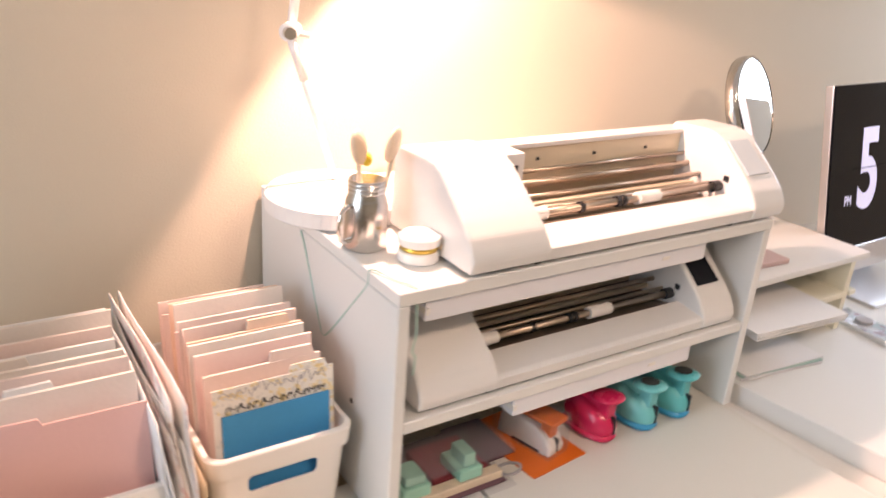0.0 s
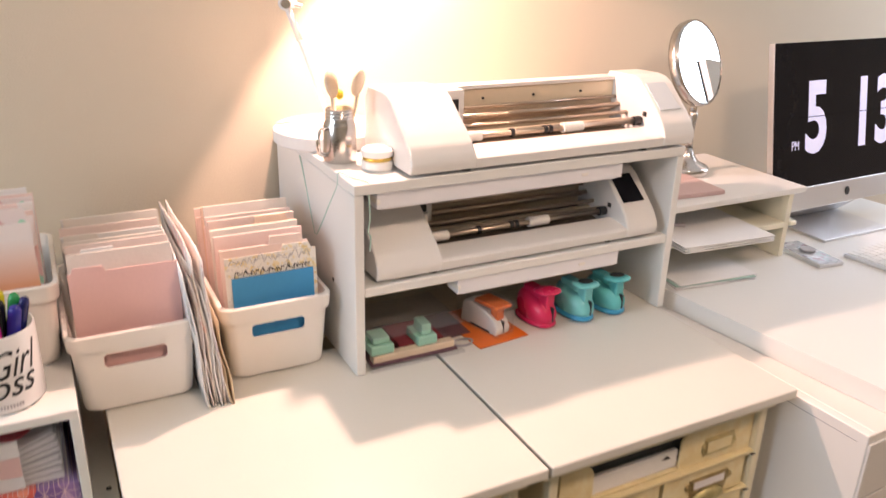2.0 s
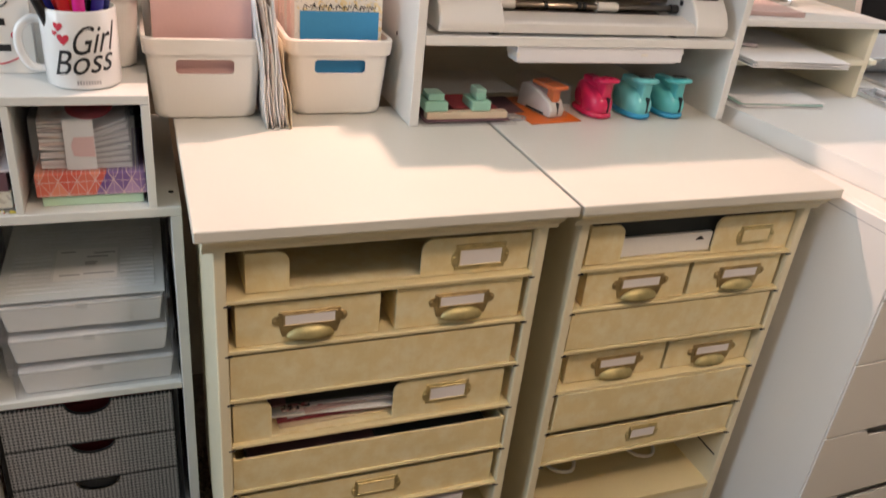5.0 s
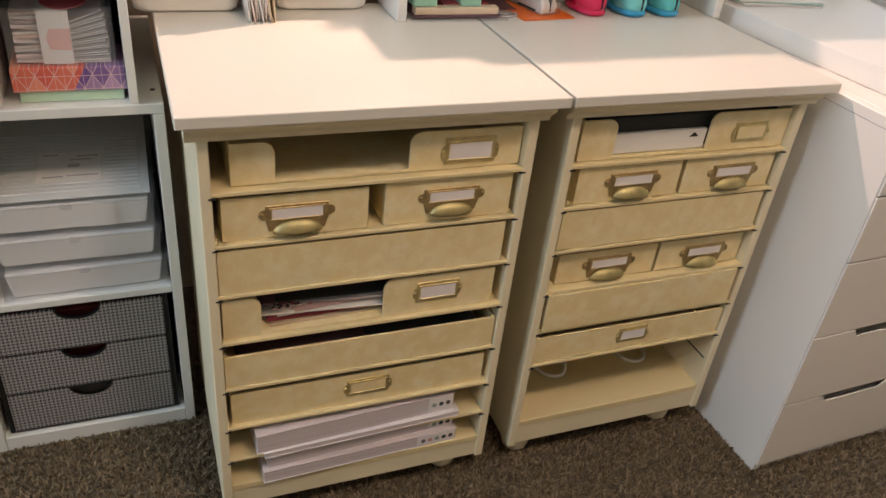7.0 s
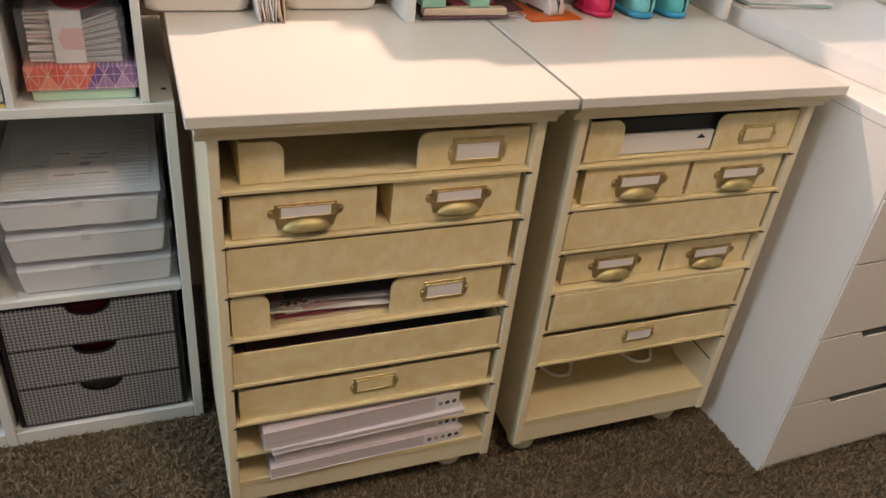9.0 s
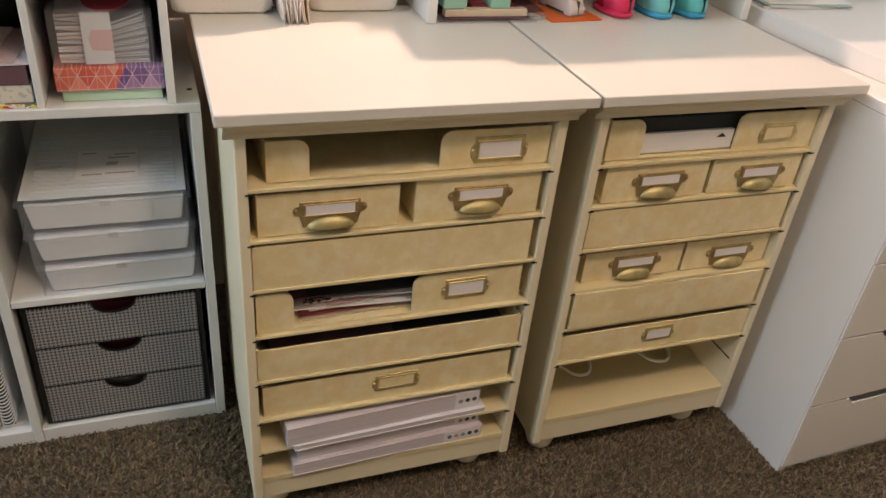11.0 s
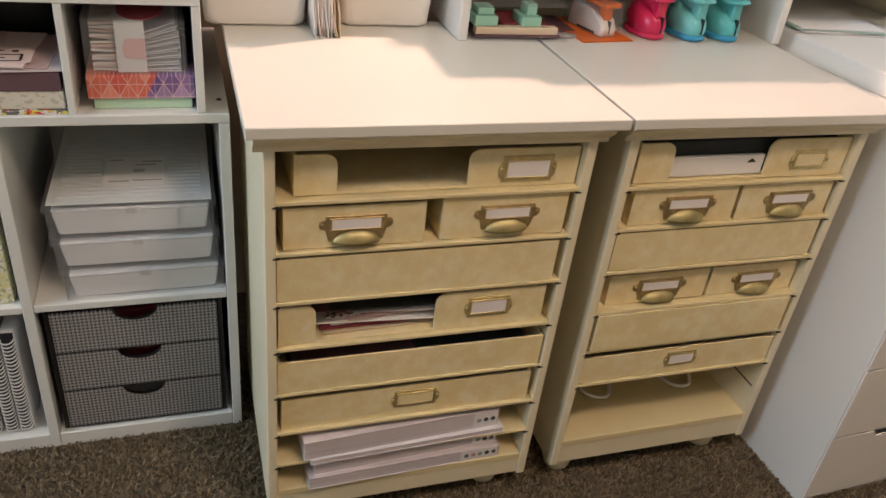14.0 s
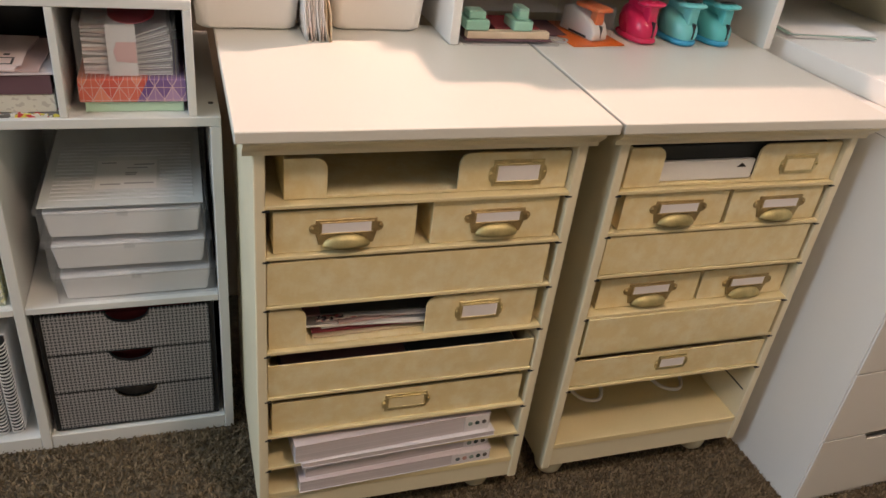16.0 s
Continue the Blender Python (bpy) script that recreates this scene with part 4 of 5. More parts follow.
BZ = 0.7205
bin_box(-0.034, 0.132, 0.366, 0.650, BZ, 0.124, "white plastic bin of pink files, with a handle slot")
bin_box(0.172, 0.334, 0.372, 0.650, BZ, 0.123, "white plastic bin of files behind a blue card")
bin_box(-0.212, -0.036, 0.410, 0.625, 0.7865, 0.123, "white plastic bin of peach files on a cubby")
random.seed(11)
folder(-0.021, 0.119, 0.3790, BZ + 0.010, 0.934, 0.06, PINK_CARD, (0.03, 0.34), "plain pink file folder with a tab", "files in the bins", tab_h=0.008)
tabs = [(0.55, 0.95), (0.1, 0.45), (0.5, 0.9), (0.3, 0.65), (0.0, 0.35), (0.6, 1.0), (0.2, 0.6), (0.4, 0.8), (0.05, 0.4), (0.5, 0.9), (0.2, 0.5)]
for i in range(11):
    j = random.uniform(-0.004, 0.004)
    folder(-0.019 + j, 0.117 + j, 0.396 + 0.017 * i, BZ + 0.004, 0.938 + random.uniform(-0.004, 0.010), 0.13, (CREAMF, PAPER, BLUSHF, CREAMF)[i % 4], tabs[i] if i % 3 == 1 else (0, 1), "pale printed paper file in a bin", "files in the bins", 0.003)
# second bin: blue card, floral sheet and pink files
folder(0.192, 0.316, 0.3850, BZ + 0.010, 0.882, 0.06, BLUE_CARD, (0, 1), "plain blue card at the front of a bin", "files in the bins", 0.0012)
folder(0.184, 0.322, 0.3880, BZ + 0.010, 0.922, 0.06, FLORAL, (0.62, 0.95), "gold floral file folder with black script", "files in the bins", 0.0012, 0.009)
for k in range(9):
    x, u = 0.197 + 0.0128 * k, 0.002 * math.sin(2.3 * k)
    loop = tube([(x, 0.3962, 0.883), (x + 0.003 + u, 0.3966, 0.8915 + u), (x + 0.006, 0.3963, 0.885 + u), (x + 0.005 - u, 0.3966, 0.8905), (x + 0.010, 0.3963, 0.886 - u), (x + 0.0125 + u, 0.3966, 0.891)], 0.0007, 5, steps=3)
    single("script_print", loop, BLACK_INK, (x, 0.3962, 0.883), "black script lettering on a floral folder", "print", "script on the floral folder")
for k in range(7):
    x, u = 0.190 + 0.0175 * k, 0.004 * math.sin(1.9 * k + 1)
    loop = tube([(x, 0.3972, 0.899 + u), (x + 0.005, 0.3976, 0.909), (x + 0.009 + u, 0.3974, 0.903), (x + 0.013, 0.3978, 0.911 - u), (x + 0.017, 0.3973, 0.901)], 0.0006, 5, steps=3)
    single("script_print", loop, GREYC, (x, 0.3972, 0.899), "grey pen doodle on a floral folder", "print", "script on the floral folder")
for i in range(11):
    j = random.uniform(-0.004, 0.004)
    folder(0.183 + j, 0.318 + j, 0.405 + 0.017 * i, BZ + 0.004, 0.930 + random.uniform(-0.004, 0.016), 0.11, (BLUSHF, PINK_PALE, CREAMF, PEACH, BLUSHF)[i % 5], tabs[(i * 3) % 11] if i % 3 == 0 else (0, 1), "pale pink paper file in a bin", "files in the bins", 0.003)
# third bin: ombre sheet at the front
OMBRE = mat("ombre_sheet", (0.8, 0.7, 0.6), 0.85, vary=0.04)
n, l, b = nodes_of(OMBRE)
sp = n.new("ShaderNodeSeparateXYZ")
l.new(n["Texture Coordinate"].outputs["Object"], sp.inputs[0])
mr = n.new("ShaderNodeMapRange")
mr.inputs[1].default_value, mr.inputs[2].default_value = 0.115, 0.178
l.new(sp.outputs[2], mr.inputs[0])
l.new(mix_rgb(n, l, mr.outputs[0], (0.74, 0.37, 0.22), (0.80, 0.75, 0.74)), n["Hue/Saturation/Value"].inputs["Color"])
folder(-0.192, -0.054, 0.430, 0.791, 0.990, 0.06, OMBRE, (0, 1), "white to peach sheet in a bin", "files in the bins", 0.0014)
MINTW = speckle("mint_wash_paper", (0.80, 0.72, 0.71), [(0.36, 0.66, 0.52), (0.70, 0.45, 0.44)], 22, 0.57)
for i in range(7):
    j = random.uniform(-0.004, 0.004)
    folder(-0.195 + j, -0.052 + j, 0.440 + 0.021 * i, 0.791, 1.006 + random.uniform(-0.004, 0.010), 0.05, (MINTW, PINK_PALE, PAPER, PINKLINES)[i % 4], tabs[(i * 2) % 11], "printed paper file in a bin", "files in the bins", 0.003)

# bundle of loose papers standing between the bins
random.seed(3)
for i in range(13):
    x = 0.134 + 0.0030 * i
    bm = bmesh.new()
    nu, nv = 7, 7
    y0 = 0.318 + random.uniform(0, 0.016) - (0.006 if i > 8 else 0)
    top = 0.928 + random.uniform(-0.035, 0.018) - (0.10 if i > 9 else 0)
    lean = -0.012 + random.uniform(-0.004, 0.004)
    ph = random.uniform(0, 6)
    g = [[bm.verts.new((x + lean * v / nv + 0.0022 * math.sin(ph + 1.1 * v + 0.7 * u), y0 + 0.27 * u / nu + 0.028 * v / nv, BZ + (top - BZ) * v / nv)) for v in range(nv + 1)] for u in range(nu + 1)]
    for u in range(nu):
        for v in range(nv):
            bm.faces.new((g[u][v], g[u + 1][v], g[u + 1][v + 1], g[u][v + 1]))
    s = single("loose_paper", bm, (PAPER, PAPER, SCRAPS, PAPER, PINKLINES, PAPER)[i % 6] if i < 10 else KRAFT, (x, y0, BZ), "loose paper sheet standing between two bins", "paper", "papers between the bins", smooth=True)
    m_ = s.modifiers.new("thick", "SOLIDIFY")
    m_.thickness = 0.0019

# mug with pens
MX, MY, MZ = -0.114, 0.354, 0.7865
mug = thing("mug", (MX, MY, MZ), "white ceramic mug with black lettering, full of pens", "mug")
MUGW = mat("glazed_ceramic", (0.82, 0.81, 0.80), 0.15, vary=0.01, bump=0)
R, MH = 0.0480, 0.105
part("body", lathe([(R * 0.9, 0), (R, 0.004), (R, MH - 0.002), (R - 0.001, MH), (R - 0.003, MH - 0.001), (R - 0.0035, 0.006), (0.001, 0.005)], (MX, MY, MZ), 40, top=False), MUGW, mug, smooth=True)
part("handle", tube([(MX - R + 0.002, MY, MZ + 0.018), (MX - R - 0.017, MY, MZ + 0.022), (MX - R - 0.028, MY, MZ + 0.045), (MX - R - 0.026, MY, MZ + 0.070), (MX - R - 0.012, MY, MZ + 0.084), (MX - R + 0.002, MY, MZ + 0.083)], 0.0058, 12), MUGW, mug, smooth=True)


def on_mug(bm, turn, z):
    for v in bm.verts:
        a = radians(turn) + v.co.x / R - math.pi / 2
        r = R + 0.0002 + max(0.0, -v.co.y)
        v.co = (MX + r * math.cos(a), MY + r * math.sin(a), MZ + z + v.co.z)
    return bm


def slant(bm, k):
    for v in bm.verts:
        v.co.x += k * v.co.z
        v.co.z += 0.10 * v.co.x
    return bm


part("lettering", on_mug(slant(letters("Girl", 0.052, 0.0004, 0.72, 0.0), 0.30), 19, 0.051), BLACK_INK, mug, "black lettering")
part("lettering", on_mug(slant(letters("Boss", 0.048, 0.0004, 0.88, 0.0), 0.30), 2, 0.0235), BLACK_INK, mug, "black lettering")
for k in range(9):
    part("print_bar", on_mug(box(-0.0155 + 0.0035 * k, -0.0135 + 0.0035 * k, -0.0004, 0, 0, 0.0055), 10, 0.0085), GREYC, mug)
for dx, z, s in ((-0.024, 0.085, 0.0066), (-0.030, 0.076, 0.0038), (-0.019, 0.069, 0.0084)):
    pts = [(s * 0.95 * math.sin(k) ** 3, s * (0.8 * math.cos(k) - 0.32 * math.cos(2 * k) - 0.14 * math.cos(3 * k))) for k in [2 * math.pi * j / 22 for j in range(22)]]
    part("heart", on_mug(prism([(dx + p, q) for p, q in pts], "y", -0.0004, 0), 0, z), RED_INK, mug, "red heart")


PENS = {}
def pen(dx, dy, tx, ty, h, colour, r=0.0055):
    h, r, tx, ty = h + 0.012, r * 1.28, tx * 1.12, ty * 1.1
    key = str(colour)
    if key not in PENS:
        PENS[key] = mat("pen_plastic", colour, 0.25, vary=0.03, bump=0)
    base, top = Vector((MX + dx * 0.5, MY + dy * 0.5, MZ + 0.007)), Vector((MX + tx, MY + ty, MZ + h))
    p = thing("pen", tuple(base), "felt pen with a coloured cap standing in a mug", "pen", "pens in the mug")
    d = (top - base).normalized()
    part("barrel", rod(base, base + d * 0.07, r * 0.9), PENS[key], p, smooth=False)
    own = lathe([(r * 1.02, 0), (r * 1.05, 0.002), (r * 0.98, (top - base).length - 0.078), (r * 0.75, (top - base).length - 0.072), (r * 0.3, (top - base).length - 0.070)], (0, 0, 0), 16)
    part("cap", moved(own, Matrix.Translation(base + d * 0.070) @ d.to_track_quat("Z", "Y").to_matrix().to_4x4()), PENS[key], p, smooth=True)


BLK, BLU, NAVY, RED, ORG, PNK, YEL, GRN, PUR = (0.012, 0.012, 0.015), (0.02, 0.035, 0.33), (0.015, 0.02, 0.12), (0.55, 0.02, 0.02), (0.72, 0.10, 0.015), (0.75, 0.03, 0.28), (0.75, 0.62, 0.02), (0.01, 0.30, 0.09), (0.03, 0.03, 0.30)
for args in ((-0.02, -0.01, -0.046, -0.030, 0.123, BLK), (-0.018, 0.0, -0.040, -0.012, 0.128, BLU), (-0.012, 0.01, -0.028, 0.004, 0.134, RED), (-0.004, -0.012, -0.016, -0.032, 0.130, RED, 0.0065),
             (0.002, -0.01, -0.005, -0.026, 0.125, ORG, 0.006), (0.006, -0.014, 0.004, -0.036, 0.120, PNK, 0.006), (-0.006, 0.014, -0.004, 0.018, 0.136, NAVY), (0.006, 0.010, 0.012, 0.012, 0.132, YEL),
             (0.008, 0.002, 0.012, -0.010, 0.128, BLK), (0.014, 0.006, 0.028, 0.002, 0.130, GRN), (0.014, -0.008, 0.028, -0.022, 0.124, PUR, 0.0062), (0.018, 0.0, 0.038, -0.008, 0.127, NAVY, 0.005), (-0.010, 0.016, -0.016, 0.022, 0.130, NAVY, 0.005), (0.0, 0.016, 0.006, 0.02, 0.131, BLK, 0.005)):
    pen(*args)

before = set(scene.objects)
# white block sign with dark bars and a red swirl
sign = thing("block_sign", (-0.232, 0.43, 0.7765), "white block sign with black bars and red swirl", "sign")
part("block", box(-0.285, -0.180, 0.415, 0.440, 0.7765, 0.905, 0.0015, 2), PLASTIC, sign)
for x0, x1, z0, z1 in ((-0.262, -0.212, 0.843, 0.852), (-0.262, -0.222, 0.826, 0.833), (-0.262, -0.209, 0.808, 0.817), (-0.262, -0.250, 0.808, 0.852)):
    part("print_bar", box(x0, x1, 0.4138, 0.4148, z0, z1), BLACK_INK, sign)
part("print_line", tube([(-0.235, 0.4145, 0.872), (-0.215, 0.4145, 0.868), (-0.205, 0.4145, 0.875)], 0.0013, 6), BLACK_INK, sign)
part("swirl", tube([(-0.262, 0.4145, 0.794), (-0.225, 0.4145, 0.790), (-0.197, 0.4145, 0.802), (-0.196, 0.4145, 0.818), (-0.206, 0.4145, 0.828), (-0.202, 0.4145, 0.834), (-0.195, 0.4145, 0.829)], 0.0009, 6), RED_INK, sign)

for ob in set(scene.objects) - before:
    if ob.parent is None:
        ob.location += Vector((0.004, -0.025, 0.010))

# ---- hutch with cutting machines ----
HX0, HX1, HY0, HY1 = 0.3545, 0.968, 0.316, 0.706
hutch = thing("desktop_hutch", (0.664, 0.51, 0.72), "white laminate hutch standing on two cabinets", "shelf")
part("side_panel", box(HX0, HX0 + 0.015, HY0, HY1, 0.7205, 1.0115, 0.0012, 1), WHITE, hutch)
part("side_panel", box(HX1 - 0.015, HX1, HY0, HY1, 0.7205, 1.0115, 0.0012, 1), WHITE, hutch)
part("top_panel", box(HX0, HX1, HY0 - 0.001, HY1, 1.012, 1.028, 0.0012, 1), WHITE, hutch)
part("middle_shelf", box(HX0 + 0.0155, HX1 - 0.0155, HY0 + 0.001, HY1 - 0.004, 0.851, 0.866, 0.0012, 1), WHITE, hutch)
own = lathe([(0.0035, 0), (0.0035, 0.0006)], (0, 0, 0), 12)
part("screw_hole", moved(own, Matrix.Translation((HX0 - 0.0002, 0.413, 0.846)) @ Matrix.Rotation(radians(-90), 4, "Y")), DARK, hutch)


def cutting_machine(x0, yf, z0, screen, label):
    """A wide desktop cutting machine: base, two curved end caps, front tray, rollers, rail, carriage and screen."""
    c = thing("cutting_machine", (x0 + 0.27, yf + 0.09, z0), label, "cutting machine", "cutting machines")
    W = 0.540
    X = lambda a: x0 + a
    P = lambda pts: [(yf + p, z0 + q) for p, q in pts]
    cap = [(0.004, 0.004), (0.0, 0.018), (0.003, 0.028), (0.012, 0.043), (0.026, 0.0575), (0.074, 0.1005), (0.088, 0.1075), (0.106, 0.110), (0.165, 0.108), (0.178, 0.090), (0.182, 0.004)]

    def end_cap(xa, xb, slope):
        bm = bmesh.new()
        lo = [bm.verts.new((X(xa), yf + p, z0 + q)) for p, q in cap]
        hi = [bm.verts.new((X(xb - (0.012 * q / 0.109 if slope < 0 else 0)), yf + p, z0 + q)) for p, q in cap]
        bm.faces.new(lo)
        bm.faces.new(hi[::-1])
        for i in range(len(cap)):
            j = (i + 1) % len(cap)
            bm.faces.new((lo[i], lo[j], hi[j], hi[i]))
        bmesh.ops.recalc_face_normals(bm, faces=bm.faces)
        bmesh.ops.bevel(bm, geom=list(bm.edges), offset=0.0045, segments=3, affect="EDGES", profile=0.6, clamp_overlap=True)
        return bm

    part("left_cap", end_cap(0.0, 0.112, -1), MACHINE, c)
    part("right_cap", end_cap(0.472, W, 1), MACHINE, c)
    part("front_tray", prism(P([(0.006, 0.004), (0.002, 0.020), (0.008, 0.023), (0.052, 0.029), (0.056, 0.024), (0.056, 0.004)]), "x", X(0.098), X(0.474), 0.002, 2), MACHINE, c)
    part("trough", prism(P([(0.056, 0.004), (0.056, 0.022), (0.090, 0.014), (0.150, 0.022), (0.150, 0.004)]), "x", X(0.07), X(0.474)), TROUGH, c)
    part("back_plate", box(X(0.07), X(0.474), yf + 0.150, yf + 0.156, z0 + 0.004, z0 + 0.0942, 0.001, 1), BACKPL, c)
    for a in (0.20, 0.30, 0.40):
        part("screw", rod((X(a), yf + 0.1475, z0 + 0.078), (X(a), yf + 0.1499, z0 + 0.078), 0.0022, 10), DARK, c)
    part("top_bar", box(X(0.07), X(0.480), yf + 0.146, yf + 0.176, z0 + 0.0945, z0 + 0.101, 0.002, 2), MACHINE, c)
    part("back_cover", box(X(0.07), X(0.474), yf + 0.157, yf + 0.176, z0 + 0.004, z0 + 0.0942), MACHINE, c)
    for y, z, r in ((0.066, 0.037, 0.0048), (0.084, 0.036, 0.0032), (0.104, 0.044, 0.0036), (0.128, 0.054, 0.0042), (0.140, 0.066, 0.003)):
        part("steel_rod", rod((X(0.085), yf + y, z0 + z), (X(0.474), yf + y, z0 + z), r), BRONZE, c, smooth=True)
    part("rail", box(X(0.085), X(0.472), yf + 0.136, yf + 0.148, z0 + 0.044, z0 + 0.052, 0.001, 1), BRONZE, c)
    part("rail", box(X(0.085), X(0.472), yf + 0.110, yf + 0.120, z0 + 0.026, z0 + 0.032, 0.001, 1), BACKPL, c)
    for a, e in ((0.108, 0.150), (0.306, 0.346)):
        part("rubber_roller", rod((X(a), yf + 0.066, z0 + 0.037), (X(e), yf + 0.066, z0 + 0.037), 0.0085, 18), RUBBER, c, smooth=False)
    for a in (0.205, 0.268, 0.278):
        part("ring", rod((X(a), yf + 0.066, z0 + 0.037), (X(a + 0.006), yf + 0.066, z0 + 0.037), 0.0072, 16), DARK, c)
    part("roller_end", rod((X(0.456), yf + 0.066, z0 + 0.037), (X(0.470), yf + 0.066, z0 + 0.037), 0.008, 16), DARK, c)
    car = part("carriage", box(X(0.098), X(0.138), yf + 0.100, yf + 0.146, z0 + 0.052, z0 + 0.104, 0.003, 2), MACHINE, c)
    part("blade_slot", box(X(0.111), X(0.127), yf + 0.0975, yf + 0.0998, z0 + 0.066, z0 + 0.090, 0.0005, 1), DARK, car)
    part("blade_holder", rod((X(0.119), yf + 0.094, z0 + 0.052), (X(0.119), yf + 0.094, z0 + 0.070), 0.008, 16), RUBBER, car)
    # touch screen on the sloping face of the right cap
    s0, s1 = Vector((0, 0.029, 0.0602)), Vector((0, 0.072, 0.0987))
    nrm = Vector((0, -0.667, 0.745)) * 0.0024
    bm = bmesh.new()
    q = [Vector((xx, yf, z0)) + s + nrm * k for k in (0.2, 1) for xx, s in ((X(0.480), s0), (X(0.525), s0), (X(0.521), s1), (X(0.478), s1))]
    vs = [bm.verts.new(p) for p in q]
    for f in ((0, 1, 2, 3), (4, 5, 6, 7), (0, 1, 5, 4), (1, 2, 6, 5), (2, 3, 7, 6), (3, 0, 4, 7)):
        bm.faces.new([vs[i] for i in f])
    part("touch_screen", bm, screen, c, "touch screen")
    part("slot", box(X(0.4700), X(0.4716), yf + 0.052, yf + 0.060, z0 + 0.046, z0 + 0.054), DARK, c)
    for a in (0.10, 0.44):
        for y in (0.02, 0.15):
            part("foot", lathe([(0.009, -0.0005), (0.009, 0.005)], (X(a), yf + y, z0), 14), DARK, c)
    return c


cutting_machine(0.440, 0.310, 1.0288, SCREEN_LT, "white cutting machine with a pale screen on a hutch")
cutting_machine(0.391, 0.318, 0.8668, SCREEN, "white cutting machine with a dark screen on a shelf")


LEDBAR = mat("cool_white_plastic", (0.78, 0.78, 0.82), 0.4, vary=0.02, bump=0.004)


def light_bar(x0, x1, z1, label):
    c = thing("light_bar", ((x0 + x1) / 2, 0.35, z1), label, "light", "light bars under the shelves")
    part("housing", box(x0, x1, HY0 + 0.006, HY0 + 0.042, z1 - 0.026, z1, 0.002, 2), LEDBAR, c)
    part("lens", box(x0 + 0.008, x1 - 0.008, HY0 + 0.010, HY0 + 0.038, z1 - 0.0285, z1 - 0.0263), LILAC_W, c)
    part("switch", box(x1 - 0.085, x1 - 0.072, HY0 + 0.0045, HY0 + 0.0058, z1 - 0.015, z1 - 0.010, 0.0004, 1), PLASTIC, c)
    part("end_tab", box(x0 - 0.001, x0 + 0.004, HY0 + 0.004, HY0 + 0.046, z1 - 0.018, z1 - 0.010, 0.0005, 1), PLASTIC, c)
    part("cable", tube([(x1, HY0 + 0.024, z1 - 0.010), (x1 + 0.015, HY0 + 0.026, z1 - 0.014), (x1 + 0.028, HY0 + 0.06, z1 - 0.010), (x1 + 0.02, HY0 + 0.12, z1 - 0.004)], 0.0025, 8), PLASTIC, c, smooth=True)


light_bar(0.392, 0.838, 1.0115, "unlit white light bar under a hutch top")
light_bar(0.530, 0.850, 0.8505, "unlit white light bar under a hutch shelf")


def punch(x, y, body, lever, base, label, turn=0.0, s=1.0):
    """A craft punch: rounded body on a coloured base, with a stem and a flat thumb lever."""
    c = thing("craft_punch", (x, y, BZ), label, "craft punch", "craft punches", turn=turn)
    z = BZ
    part("base", blob((x, y, z + 0.006 * s), (0.0252 * s, 0.0434 * s, 0.0085 * s), 28, 10, 0.8, floor=z), base, c, smooth=True)
    bm = blob((x, y, z + 0.026 * s), (0.0250 * s, 0.043 * s, 0.029 * s), 28, 16, 0.86, floor=z + 0.009 * s)
    for v in bm.verts:
        u = (v.co.y - y) / (0.043 * s)
        v.co.z += 0.010 * s * u * (v.co.z - z) / (0.05 * s)
        v.co.x = x + (v.co.x - x) * (1 - 0.10 * max(0, u))
    part("body", bm, body, c, smooth=True)
    part("slot", box(x - 0.001, x + 0.001, y - 0.0445 * s, y - 0.034 * s, z + 0.014 * s, z + 0.040 * s), DARK, c)
    part("stem", box(x - 0.0095 * s, x + 0.0095 * s, y - 0.036 * s, y - 0.016 * s, z + 0.036 * s, z + 0.066 * s, 0.004, 3), lever, c, smooth=True)
    part("arm", box(x - 0.011 * s, x + 0.011 * s, y - 0.02 * s, y + 0.026 * s, z + 0.050 * s, z + 0.0655 * s, 0.005, 3), lever, c, smooth=True)
    tip = Matrix.Translation((x, y - 0.025 * s, z + 0.067 * s)) @ Matrix.Rotation(radians(-7), 4, "X")
    part("lever", moved(blob((0, 0, 0), (0.0225 * s, 0.0235 * s, 0.0055 * s), 28, 10, 0.85), tip), lever, c, smooth=True)
    if body != CERISE:
        part("lever_pad", moved(lathe([(0.013 * s, 0.0056 * s), (0.013 * s, 0.0066 * s)], (0, 0, 0), 24), tip), SHADOWBOX, c)


punch(0.716, 0.368, CERISE, CERISE, CERISE, "cerise plastic craft punch", 9, 1.0)
punch(0.793, 0.362, TEAL_LT, TEAL_LT, BLUE_PL, "light teal craft punch with a blue base", 8, 1.02)
punch(0.863, 0.362, TEAL, TEAL, BLUE_PL, "teal craft punch with a blue base", 8, 1.02)

op = thing("packaged_punch", (0.610, 0.39, BZ), "white and orange craft punch in a clear blister pack", "craft punch")
part("backing_card", moved(box(-0.050, 0.050, -0.070, 0.07, 0, 0.0018), Matrix.Translation((0.615, 0.40, BZ)) @ Matrix.Rotation(radians(6), 4, "Z")), ORANGE, op, "orange backing card")
turned = Matrix.Translation((0.620, 0.395, BZ)) @ Matrix.Rotation(radians(14), 4, "Z") @ Matrix.Diagonal((0.94, 0.94, 0.92, 1))
wedge = [(-0.047, 0.002), (-0.049, 0.016), (-0.040, 0.031), (-0.015, 0.044), (0.025, 0.052), (0.045, 0.044), (0.050, 0.002)]
part("body", moved(prism(wedge, "x", -0.0175, 0.0175, 0.006, 3), turned), RUBBER, op, "white body", smooth=True)
part("slot", moved(box(-0.0008, 0.0008, -0.0497, -0.040, 0.008, 0.030), turned), DARK, op)
part("slot", moved(box(-0.0180, -0.0170, -0.030, 0.02, 0.004, 0.008), turned), DARK, op)
